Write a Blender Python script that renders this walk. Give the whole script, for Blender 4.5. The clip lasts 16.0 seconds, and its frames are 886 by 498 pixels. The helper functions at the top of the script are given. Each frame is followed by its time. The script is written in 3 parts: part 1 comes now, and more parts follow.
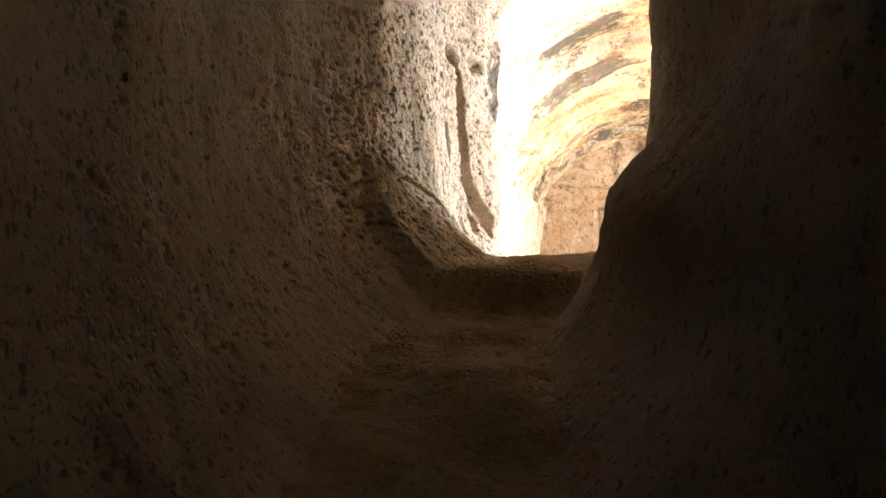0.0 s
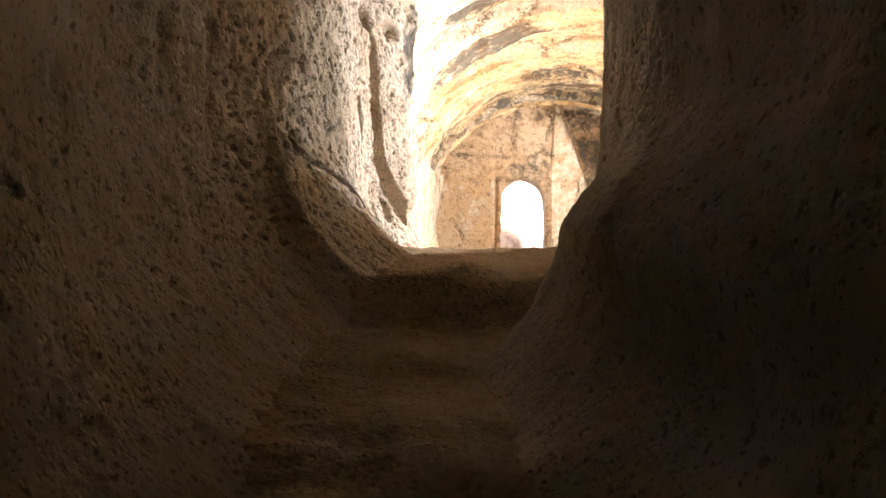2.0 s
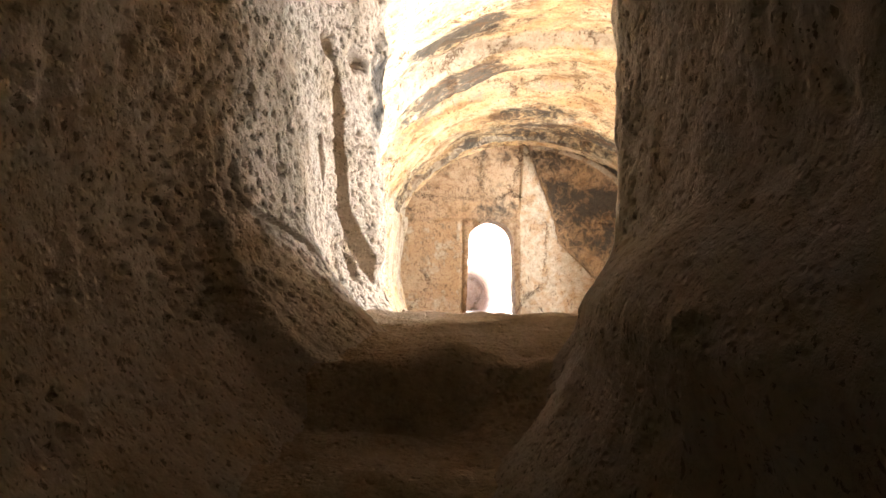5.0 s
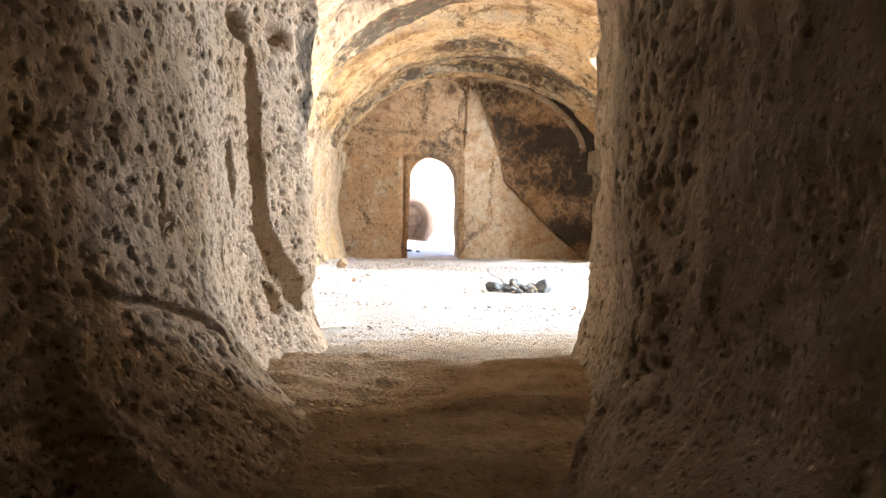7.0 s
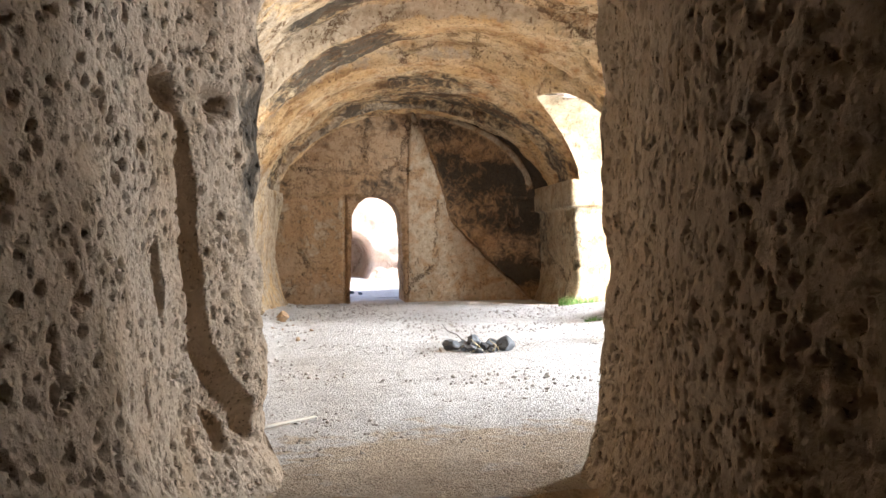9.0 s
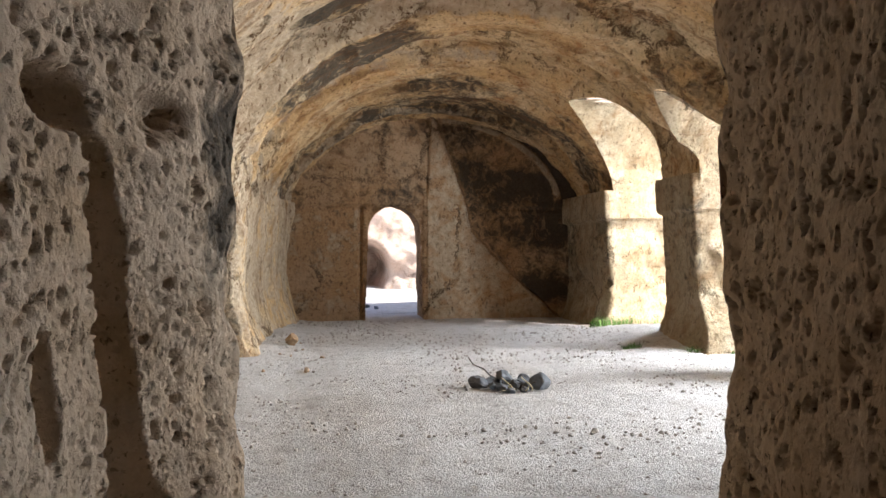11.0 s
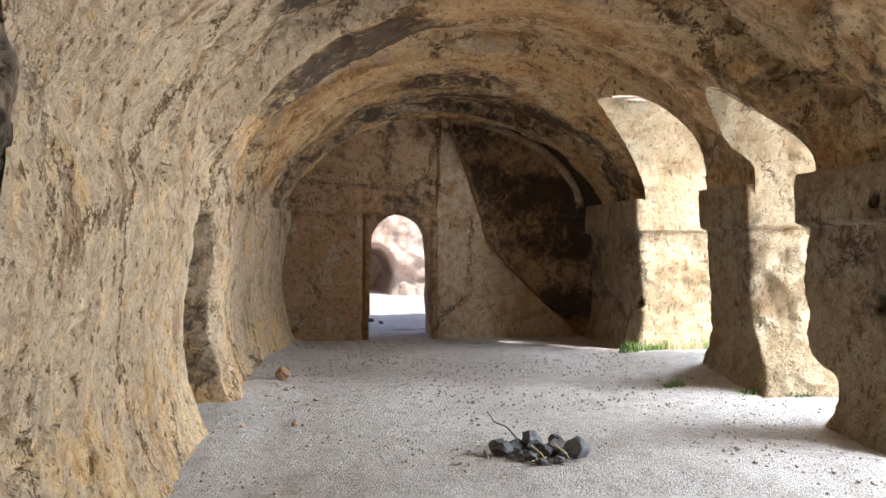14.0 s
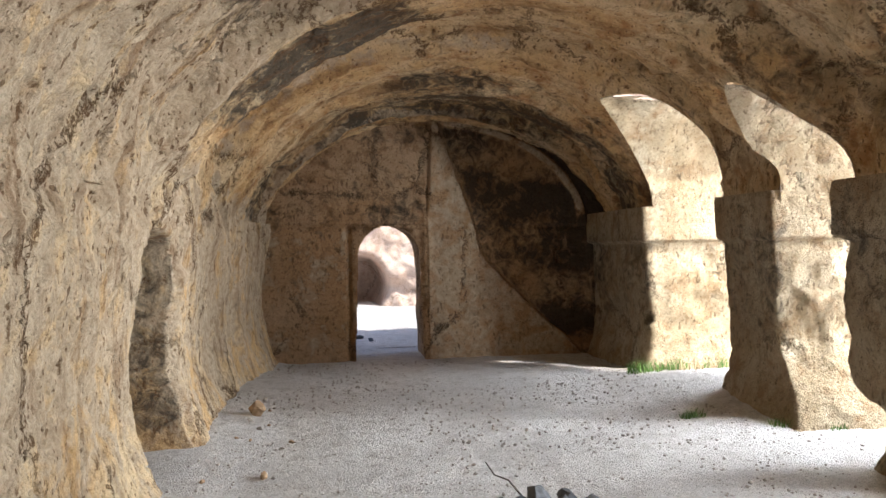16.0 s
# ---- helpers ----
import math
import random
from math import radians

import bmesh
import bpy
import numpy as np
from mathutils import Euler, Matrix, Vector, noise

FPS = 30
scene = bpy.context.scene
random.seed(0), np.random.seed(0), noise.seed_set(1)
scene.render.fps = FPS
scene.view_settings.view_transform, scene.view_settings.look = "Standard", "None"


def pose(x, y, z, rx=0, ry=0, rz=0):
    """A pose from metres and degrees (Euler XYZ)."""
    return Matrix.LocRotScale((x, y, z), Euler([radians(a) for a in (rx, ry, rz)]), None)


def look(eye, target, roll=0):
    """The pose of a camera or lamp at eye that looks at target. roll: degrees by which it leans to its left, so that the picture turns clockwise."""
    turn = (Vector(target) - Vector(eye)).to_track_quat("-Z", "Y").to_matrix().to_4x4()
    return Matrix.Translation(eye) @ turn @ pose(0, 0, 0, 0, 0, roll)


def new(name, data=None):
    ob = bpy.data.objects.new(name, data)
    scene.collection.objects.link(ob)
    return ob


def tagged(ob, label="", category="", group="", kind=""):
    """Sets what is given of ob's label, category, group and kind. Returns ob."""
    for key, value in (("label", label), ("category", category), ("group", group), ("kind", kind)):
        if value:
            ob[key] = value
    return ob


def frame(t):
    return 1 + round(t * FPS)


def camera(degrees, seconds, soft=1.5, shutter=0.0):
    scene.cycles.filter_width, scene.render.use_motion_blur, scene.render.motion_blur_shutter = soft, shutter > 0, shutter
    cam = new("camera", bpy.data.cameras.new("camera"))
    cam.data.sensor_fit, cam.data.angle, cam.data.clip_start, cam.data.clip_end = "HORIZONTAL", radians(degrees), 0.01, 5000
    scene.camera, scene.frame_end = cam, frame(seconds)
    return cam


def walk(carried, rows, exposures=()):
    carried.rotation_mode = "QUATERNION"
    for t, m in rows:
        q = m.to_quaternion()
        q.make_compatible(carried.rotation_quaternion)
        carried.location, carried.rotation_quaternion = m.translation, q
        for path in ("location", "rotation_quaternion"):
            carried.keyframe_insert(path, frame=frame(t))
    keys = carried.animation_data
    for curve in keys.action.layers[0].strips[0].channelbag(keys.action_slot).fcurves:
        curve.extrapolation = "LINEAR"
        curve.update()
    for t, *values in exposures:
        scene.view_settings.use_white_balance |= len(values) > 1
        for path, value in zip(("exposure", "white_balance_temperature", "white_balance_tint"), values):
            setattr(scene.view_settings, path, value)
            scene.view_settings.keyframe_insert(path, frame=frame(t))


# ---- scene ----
cam = camera(59.4, 16.0)
METRES, EYE, TILT, LEAN, TURN = 5.5, -0.13, 4.3, 0.0, 11.6
ROWS = [
    (0.0, 0.0, 0.0, 0.0, -0.0, 0.0, -0.0),
    (0.5, -0.0058, 0.0272, -0.007, -1.47, -0.73, 0.35),
    (1.0, -0.0205, 0.0628, -0.0029, -3.33, -1.47, 0.19),
    (1.5, -0.0294, 0.0811, 0.015, -5.68, -2.11, -1.05),
    (2.0, -0.0222, 0.0878, 0.0287, -8.31, -2.88, -1.16),
    (2.5, -0.0193, 0.102, 0.0357, -8.76, -1.51, -0.42),
    (3.0, -0.0106, 0.1195, 0.0394, -9.61, -0.22, -0.71),
    (3.5, -0.0052, 0.1266, 0.0377, -10.43, 0.3, -1.0),
    (6.0, -0.0188, 0.2679, 0.0811, -12.48, -1.08, -1.44),
    (6.5, -0.0037, 0.2989, 0.1114, -16.3, -4.62, -2.44),
    (7.0, 0.0017, 0.3181, 0.1244, -15.59, -6.32, -1.91),
    (7.5, -0.0038, 0.3464, 0.1345, -17.26, -5.51, -0.87),
    (8.0, -0.0095, 0.3752, 0.1442, -21.22, -5.23, -1.8),
    (8.5, -0.0057, 0.4045, 0.1527, -21.64, -4.62, -1.47),
    (9.0, 0.0032, 0.4287, 0.1597, -20.47, -4.19, -0.99),
    (11.5, 0.0486, 0.6055, 0.1849, -19.13, -3.99, -1.35),
    (12.0, 0.0572, 0.6366, 0.1908, -18.94, -4.15, -1.39),
    (12.5, 0.0628, 0.6725, 0.1957, -18.81, -4.21, -1.45),
    (13.0, 0.0702, 0.6988, 0.1967, -18.76, -4.33, -1.46),
    (13.5, 0.0858, 0.7385, 0.1991, -18.68, -4.46, -1.4),
    (14.0, 0.0995, 0.7718, 0.2146, -18.68, -4.49, -1.32),
    (14.5, 0.1074, 0.7962, 0.2233, -18.81, -4.41, -1.11),
    (15.0, 0.1167, 0.8362, 0.2254, -18.99, -4.22, -0.88),
    (15.5, 0.1272, 0.8645, 0.2262, -19.13, -4.18, -0.63),
    (16.0, 0.1508, 0.9001, 0.2274, -19.12, -4.23, -0.44),
]
walk(cam, [(t, pose(0, 0, EYE, TILT, LEAN, TURN) @ pose(METRES * x, METRES * y, METRES * z, 90 + pitch, roll, yaw)) for t, x, y, z, yaw, pitch, roll in ROWS], [(0, 4.0), (3.5, 3.85), (6.5, 3.3), (7.5, 2.8), (9.0, 2.2), (11.5, 1.25), (16, 1.1)])

# ---- world, sun and exposure ----
world = bpy.data.worlds.new("world")
scene.world = world
world.use_nodes = True
SUN_EL, SUN_AZ = radians(48), radians(140)   # azimuth clockwise from +y
sky = world.node_tree.nodes.new("ShaderNodeTexSky")
sky.sky_type, sky.sun_disc, sky.sun_elevation, sky.sun_rotation = "NISHITA", False, SUN_EL, SUN_AZ
world.node_tree.nodes["Background"].inputs["Strength"].default_value = 0.15
world.node_tree.links.new(sky.outputs[0], world.node_tree.nodes["Background"].inputs["Color"])
sun_data = bpy.data.lights.new("sun", "SUN")
sun_data.energy, sun_data.angle, sun_data.color = 4.0, radians(0.5), (1.0, 0.95, 0.88)
sun = new("sun", sun_data)
sun_way = Vector((math.sin(SUN_AZ) * math.cos(SUN_EL), math.cos(SUN_AZ) * math.cos(SUN_EL), math.sin(SUN_EL)))
sun.matrix_world = look(sun_way * 40, (0, 0, 0))


# sky light standing in the arcade's openings
for lamp_x, lamp_y, lamp_w, lamp_h, watts in ((5.9, 12.25, 1.6, 1.9, 150), (5.9, 10.1, 1.0, 1.7, 300), (5.8, 7.6, 1.9, 2.0, 340)):
    ld = bpy.data.lights.new("opening_light", "AREA")
    ld.shape, ld.size, ld.size_y, ld.energy, ld.color = "RECTANGLE", lamp_w, lamp_h, watts, (0.90, 0.95, 1.0)
    lo = new("opening_light", ld)
    lo.matrix_world = look((lamp_x, lamp_y, 2.0), (2.0, lamp_y - 0.6, 0.1))


# ---- noise on arrays ----
def lattice(ix, iy, iz, seed):
    h = (ix * 374761393 + iy * 668265263 + iz * 1274126177 + seed * 974634781) & 0xFFFFFFFF
    h = ((h ^ (h >> 13)) * 1274126177) & 0xFFFFFFFF
    return ((h ^ (h >> 16)) & 0xFFFF) / 65535.0


def smooth_noise(p, scale, seed=0):
    """Value noise in -1..1 at points p (n, 3) with features about 1/scale metres wide."""
    q = np.asarray(p) * scale
    i = np.floor(q).astype(np.int64)
    f = q - i
    f = f * f * (3 - 2 * f)
    out = 0
    for dx in (0, 1):
        for dy in (0, 1):
            for dz in (0, 1):
                w = (f[:, 0] if dx else 1 - f[:, 0]) * (f[:, 1] if dy else 1 - f[:, 1]) * (f[:, 2] if dz else 1 - f[:, 2])
                out = out + w * lattice(i[:, 0] + dx, i[:, 1] + dy, i[:, 2] + dz, seed)
    return out * 2 - 1


def fbm(p, scale, octaves=4, gain=0.5, seed=0):
    out, amp = 0, 1.0
    for k in range(octaves):
        out = out + amp * smooth_noise(p, scale * 2 ** k, seed + 17 * k)
        amp *= gain
    return out


def step(a, b, x):
    t = np.clip((x - a) / (b - a), 0, 1)
    return t * t * (3 - 2 * t)


def bump_at(x, c, w):
    return np.exp(-((x - c) / w) ** 2)


# ---- materials ----
def rock(name, base, pale, deep, grain=1.0, stretch=(1, 1, 1), relief=0.5, soot=False, rough=0.92, streak=0.0, contrast=0.45, holes=0.0, speck=0.4, slits=0.0, cracks=0.0, strata=0.0, pores=0.0):
    """Soft volcanic rock: broad patches of three tones, fine grain, pits and a fine relief."""
    m = bpy.data.materials.new(name)
    m.use_nodes = True
    n, l = m.node_tree.nodes, m.node_tree.links
    bsdf = n["Principled BSDF"]
    bsdf.inputs["Roughness"].default_value = rough
    bsdf.inputs["Specular IOR Level"].default_value = 0.2
    co = n.new("ShaderNodeTexCoord")
    mp = n.new("ShaderNodeMapping")
    mp.inputs["Scale"].default_value = stretch
    l.new(co.outputs["Object"], mp.inputs["Vector"])

    def tex(scale, detail, rough_=0.6, warp=0.0):
        t = n.new("ShaderNodeTexNoise")
        t.inputs["Scale"].default_value, t.inputs["Detail"].default_value = scale, detail
        t.inputs["Roughness"].default_value, t.inputs["Distortion"].default_value = rough_, warp
        l.new(mp.outputs[0], t.inputs["Vector"])
        return t

    def ramp(src, a, b, lo=0.0, hi=1.0):
        r = n.new("ShaderNodeMapRange")
        r.inputs["From Min"].default_value, r.inputs["From Max"].default_value = a, b
        r.inputs["To Min"].default_value, r.inputs["To Max"].default_value = lo, hi
        l.new(src, r.inputs["Value"])
        return r.outputs[0]

    def mix(f, a, b, blend="MIX"):
        x = n.new("ShaderNodeMix")
        x.data_type, x.blend_type = "RGBA", blend
        for sock, val in ((x.inputs[0], f), (x.inputs[6], a), (x.inputs[7], b)):
            if isinstance(val, (tuple, float, int)):
                sock.default_value = (*val, 1) if isinstance(val, tuple) else val
            else:
                l.new(val, sock)
        return x.outputs[2]

    big, mid, fine = tex(0.9 * grain, 5, 0.6, 0.6), tex(4.5 * grain, 6, 0.65, 0.4), tex(45 * grain, 5, 0.7)
    col = mix(ramp(big.outputs[0], 0.40, 0.62), base, pale)
    col = mix(ramp(mid.outputs[0], 0.50, 0.66, 0, 0.85), col, deep)
    mott = tex(14 * grain, 6, 0.75, 0.6)
    col = mix(ramp(mott.outputs[0], 0.52, 0.68, 0, contrast), col, tuple(c * 0.5 for c in deep))
    col = mix(ramp(mott.outputs[0], 0.44, 0.32, 0, contrast * 0.7), col, pale)
    col = mix(ramp(fine.outputs[0], 0.42, 0.66, 0.0, speck), col, tuple(c * 0.45 for c in base))
    if streak:
        sm = n.new("ShaderNodeMapping")
        sm.inputs["Scale"].default_value = (6, 6, 0.5)
        l.new(co.outputs["Object"], sm.inputs["Vector"])
        st = n.new("ShaderNodeTexNoise")
        st.inputs["Scale"].default_value, st.inputs["Detail"].default_value = 1.0, 4
        l.new(sm.outputs[0], st.inputs["Vector"])
        col = mix(ramp(st.outputs[0], 0.5, 0.7, 0, streak), col, deep)
    if soot:
        # Plaster-coloured tone; on the vault ribs it stands for light on them.
        at2 = n.new("ShaderNodeAttribute")
        at2.attribute_name = "plaster"
        add2 = n.new("ShaderNodeMath")
        add2.operation = "ADD"
        l.new(at2.outputs["Fac"], add2.inputs[0])
        l.new(ramp(mid.outputs[0], 0.3, 0.7, -0.3, 0.3), add2.inputs[1])
        col = mix(ramp(add2.outputs[0], 0.4, 0.6, 0, 0.85), col, mix(ramp(mott.outputs[0], 0.38, 0.64), (0.58, 0.485, 0.365), (0.39, 0.295, 0.20)))
        # Near-black tone for soot stains and for shade painted into recesses and faces.
        at = n.new("ShaderNodeAttribute")
        at.attribute_name = "soot"
        patch = tex(7, 6, 0.7, 0.8)
        add = n.new("ShaderNodeMath")
        add.operation = "ADD"
        l.new(at.outputs["Fac"], add.inputs[0])
        l.new(ramp(patch.outputs[0], 0.3, 0.7, -0.35, 0.35), add.inputs[1])
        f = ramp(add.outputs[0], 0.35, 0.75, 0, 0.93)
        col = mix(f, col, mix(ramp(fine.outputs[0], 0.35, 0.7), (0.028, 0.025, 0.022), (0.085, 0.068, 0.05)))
    if holes:
        hm = n.new("ShaderNodeMapping")
        hm.inputs["Scale"].default_value = (1.0, 1.0, 0.45)
        l.new(co.outputs["Object"], hm.inputs["Vector"])
        hv = n.new("ShaderNodeTexVoronoi")
        hv.inputs["Scale"].default_value = 11
        warp = n.new("ShaderNodeMixRGB")
        warp.blend_type = "ADD"
        warp.inputs[0].default_value = 0.06
        l.new(hm.outputs[0], warp.inputs[1])
        l.new(mott.outputs["Color"], warp.inputs[2])
        l.new(warp.outputs[0], hv.inputs["Vector"])
        sized = n.new("ShaderNodeMath")
        sized.operation = "MULTIPLY_ADD"
        l.new(big.outputs[0], sized.inputs[0])
        sized.inputs[1].default_value = 0.35
        l.new(hv.outputs["Distance"], sized.inputs[2])
        # The shade inside small holes is painted as dark spots, without relief.
        hole_shade = ramp(sized.outputs[0], 0.28, 0.36, holes, 0)
        col = mix(hole_shade, col, tuple(c * 0.3 for c in deep))
    marks = []

    def placed(scale, turn=(0, 0, 0), jitter=0.06):
        k = n.new("ShaderNodeMapping")
        k.inputs["Scale"].default_value, k.inputs["Rotation"].default_value = scale, turn
        l.new(co.outputs["Object"], k.inputs["Vector"])
        w = n.new("ShaderNodeMixRGB")
        w.blend_type = "ADD"
        w.inputs[0].default_value = jitter
        l.new(k.outputs[0], w.inputs[1])
        l.new(mott.outputs["Color"], w.inputs[2])
        return w.outputs[0]

    def cells(vec, scale, feature="F1"):
        v = n.new("ShaderNodeTexVoronoi")
        v.feature = feature
        v.inputs["Scale"].default_value = scale
        l.new(vec, v.inputs["Vector"])
        return v

    def calc(op, a, b):
        k = n.new("ShaderNodeMath")
        k.operation = op
        for sock, val in ((k.inputs[0], a), (k.inputs[1], b)):
            if isinstance(val, (float, int)):
                sock.default_value = val
            else:
                l.new(val, sock)
        return k.outputs[0]

    def dots(vec, scale, least, most):
        """Round marks of uneven size, many cells left empty."""
        v = cells(vec, scale)
        size = ramp(calc("MULTIPLY", v.outputs["Color"], 1.0), 0.43, 0.72, least, most)
        return ramp(calc("SUBTRACT", v.outputs["Distance"], size), 0.0, -0.06, 0, 1)

    if slits:
        marks.append((dots(placed((1, 1, 0.34), (0.35, 0.2, 0.0), 0.10), 19, -0.02, 0.30), slits))
        marks.append((dots(placed((1, 1, 0.5), (0.2, 0.3, 0.4), 0.05), 42, -0.02, 0.30), slits))
    if pores:
        marks.append((dots(placed((1, 1, 0.75), (0, 0, 0), 0.07), 33, -0.06, 0.32), pores * 0.8))
        marks.append((dots(placed((1, 1, 0.8), (0.4, 0.3, 0), 0.06), 78, -0.03, 0.34), pores * 0.9))
    if cracks:
        edge = cells(placed((1, 1.2, 0.9), (0.3, 0.2, 0.5), 0.45), 0.75, "DISTANCE_TO_EDGE")
        line = ramp(edge.outputs["Distance"], 0.018, 0.004, 0, 1)
        marks.append((calc("MULTIPLY", line, ramp(big.outputs[0], 0.46, 0.54)), cracks))
    if strata:
        layer = n.new("ShaderNodeTexNoise")
        layer.inputs["Scale"].default_value, layer.inputs["Detail"].default_value, layer.inputs["Roughness"].default_value = 1.0, 7, 0.62
        l.new(placed((0.8, 7.0, 1.4), (0, 0, 0), 0.7), layer.inputs["Vector"])
        col = mix(ramp(layer.outputs[0], 0.40, 0.30, 0, strata), col, tuple(min(1, c * 1.15) for c in pale))
        col = mix(ramp(layer.outputs[0], 0.52, 0.66, 0, strata), col, tuple(c * 0.55 for c in deep))
        marks.append((ramp(layer.outputs[0], 0.585, 0.64, 0, 1), strata * 0.6))
    for mark, amount in marks:
        col = mix(calc("MULTIPLY", mark, amount), col, tuple(c * 0.32 for c in deep))
    l.new(col, bsdf.inputs["Base Color"])
    pit = n.new("ShaderNodeTexVoronoi")
    pit.inputs["Scale"].default_value = 38 * grain
    l.new(mp.outputs[0], pit.inputs["Vector"])
    h1 = ramp(pit.outputs["Distance"], 0.0, 0.35, 0, 1)
    mth = n.new("ShaderNodeMath")
    mth.operation = "MULTIPLY_ADD"
    l.new(fine.outputs[0], mth.inputs[0])
    mth.inputs[1].default_value = 1.3
    l.new(h1, mth.inputs[2])
    coarse = n.new("ShaderNodeBump")
    coarse.inputs["Strength"].default_value, coarse.inputs["Distance"].default_value = min(1.0, relief * contrast * 1.6), 0.07
    l.new(mott.outputs[0], coarse.inputs["Height"])
    bp = n.new("ShaderNodeBump")
    bent = coarse.outputs[0]
    for mark, amount in marks:
        cut = n.new("ShaderNodeBump")
        cut.invert = True
        cut.inputs["Strength"].default_value, cut.inputs["Distance"].default_value = min(1, amount), 0.03
        l.new(mark, cut.inputs["Height"])
        l.new(bent, cut.inputs["Normal"])
        bent = cut.outputs[0]
    l.new(bent, bp.inputs["Normal"])
    bp.inputs["Strength"].default_value, bp.inputs["Distance"].default_value = relief, 0.018
    l.new(mth.outputs[0], bp.inputs["Height"])
    l.new(bp.outputs[0], bsdf.inputs["Normal"])
    return m


def plain(name, color, rough=0.8, vary=0.35, scale=30):
    m = bpy.data.materials.new(name)
    m.use_nodes = True
    n, l = m.node_tree.nodes, m.node_tree.links
    b = n["Principled BSDF"]
    b.inputs["Roughness"].default_value = rough
    t = n.new("ShaderNodeTexNoise")
    t.inputs["Scale"].default_value, t.inputs["Detail"].default_value = scale, 5
    co = n.new("ShaderNodeTexCoord")
    l.new(co.outputs["Object"], t.inputs["Vector"])
    x = n.new("ShaderNodeMix")
    x.data_type = "RGBA"
    l.new(t.outputs[0], x.inputs[0])
    x.inputs[6].default_value = (*[c * (1 - vary) for c in color], 1)
    x.inputs[7].default_value = (*[min(1, c * (1 + vary)) for c in color], 1)
    l.new(x.outputs[2], b.inputs["Base Color"])
    bp = n.new("ShaderNodeBump")
    bp.inputs["Strength"].default_value, bp.inputs["Distance"].default_value = 0.4, 0.01
    l.new(t.outputs[0], bp.inputs["Height"])
    l.new(bp.outputs[0], b.inputs["Normal"])
    return m


TUFF_TUNNEL = rock("tuff_tunnel", (0.52, 0.405, 0.30), (0.57, 0.47, 0.37), (0.45, 0.335, 0.225), relief=0.55, contrast=0.2, soot=True, speck=0.3, pores=0.85)
PASSAGE_EARTH = rock("passage_earth", (0.48, 0.345, 0.22), (0.54, 0.41, 0.285), (0.38, 0.26, 0.15), relief=0.7, contrast=0.4, soot=True, speck=0.4)
TUFF_VAULT = rock("tuff_vault", (0.65, 0.42, 0.20), (0.74, 0.58, 0.37), (0.42, 0.205, 0.08), stretch=(0.9, 1.15, 1.0), relief=0.6, soot=True, contrast=0.8, speck=0.3, slits=0.75, cracks=0.9, strata=0.45)
TUFF_FAR = rock("tuff_far", (0.44, 0.27, 0.145), (0.50, 0.35, 0.225), (0.24, 0.13, 0.06), relief=0.7, soot=True, contrast=0.8, holes=0.5, cracks=0.9, slits=0.5)
TUFF_PIER = rock("tuff_pier", (0.46, 0.355, 0.225), (0.57, 0.48, 0.345), (0.33, 0.21, 0.11), relief=0.8, soot=True, streak=0.4, contrast=0.7, holes=0.4, slits=0.6, cracks=0.8, speck=0.4)
DUST = rock("dust_floor", (0.63, 0.61, 0.60), (0.72, 0.70, 0.69), (0.48, 0.455, 0.435), grain=1.3, relief=0.9, soot=True, contrast=0.35, speck=0.5, pores=0.15)
CLIFF = rock("cliff_rock", (0.62, 0.47, 0.385), (0.66, 0.55, 0.48), (0.48, 0.33, 0.25), grain=0.7, relief=0.8, cracks=0.6)
BASALT = plain("dark_stone", (0.085, 0.09, 0.10), 0.75, 0.6, 25)
PEBBLE = plain("pebble_stone", (0.36, 0.33, 0.30), 0.9, 0.4, 20)
BROWN_STONE = plain("brown_stone", (0.30, 0.20, 0.12), 0.9, 0.4, 20)
LEAF = plain("leaf", (0.10, 0.20, 0.035), 0.6, 0.4, 40)
PALE_WOOD = plain("weathered_wood", (0.52, 0.47, 0.40), 0.85, 0.25, 40)
DRY = plain("dry_stalk", (0.42, 0.34, 0.20), 0.8, 0.4, 40)
TWIG = plain("charred_twig", (0.07, 0.05, 0.04), 0.9, 0.4, 60)
ASH = plain("ash", (0.32, 0.31, 0.30), 0.95, 0.4, 30)


# ---- building helpers ----
def mesh_object(name, verts, faces, material, smooth=True, attrs=None, parent=None, label=""):
    me = bpy.data.meshes.new(name)
    me.from_pydata([tuple(v) for v in verts], [], faces)
    me.materials.append(material)
    if smooth:
        me.polygons.foreach_set("use_smooth", [True] * len(me.polygons))
    for key, values in (attrs or {}).items():
        at = me.attributes.new(key, "FLOAT", "POINT")
        full = np.zeros(len(verts), dtype=np.float32)
        full[:len(values)] = values
        at.data.foreach_set("value", full)
    me.update()
    ob = new(name, me)
    if parent is not None:
        ob.parent = parent
    if label:
        ob["label"] = label
    return ob


def part(name, bm, material, parent, label=""):
    me = bpy.data.meshes.new(name)
    bm.to_mesh(me)
    bm.free()
    me.materials.append(material)
    me.polygons.foreach_set("use_smooth", [True] * len(me.polygons))
    ob = new(name, me)
    ob.parent = parent
    if label:
        ob["label"] = label
    return ob


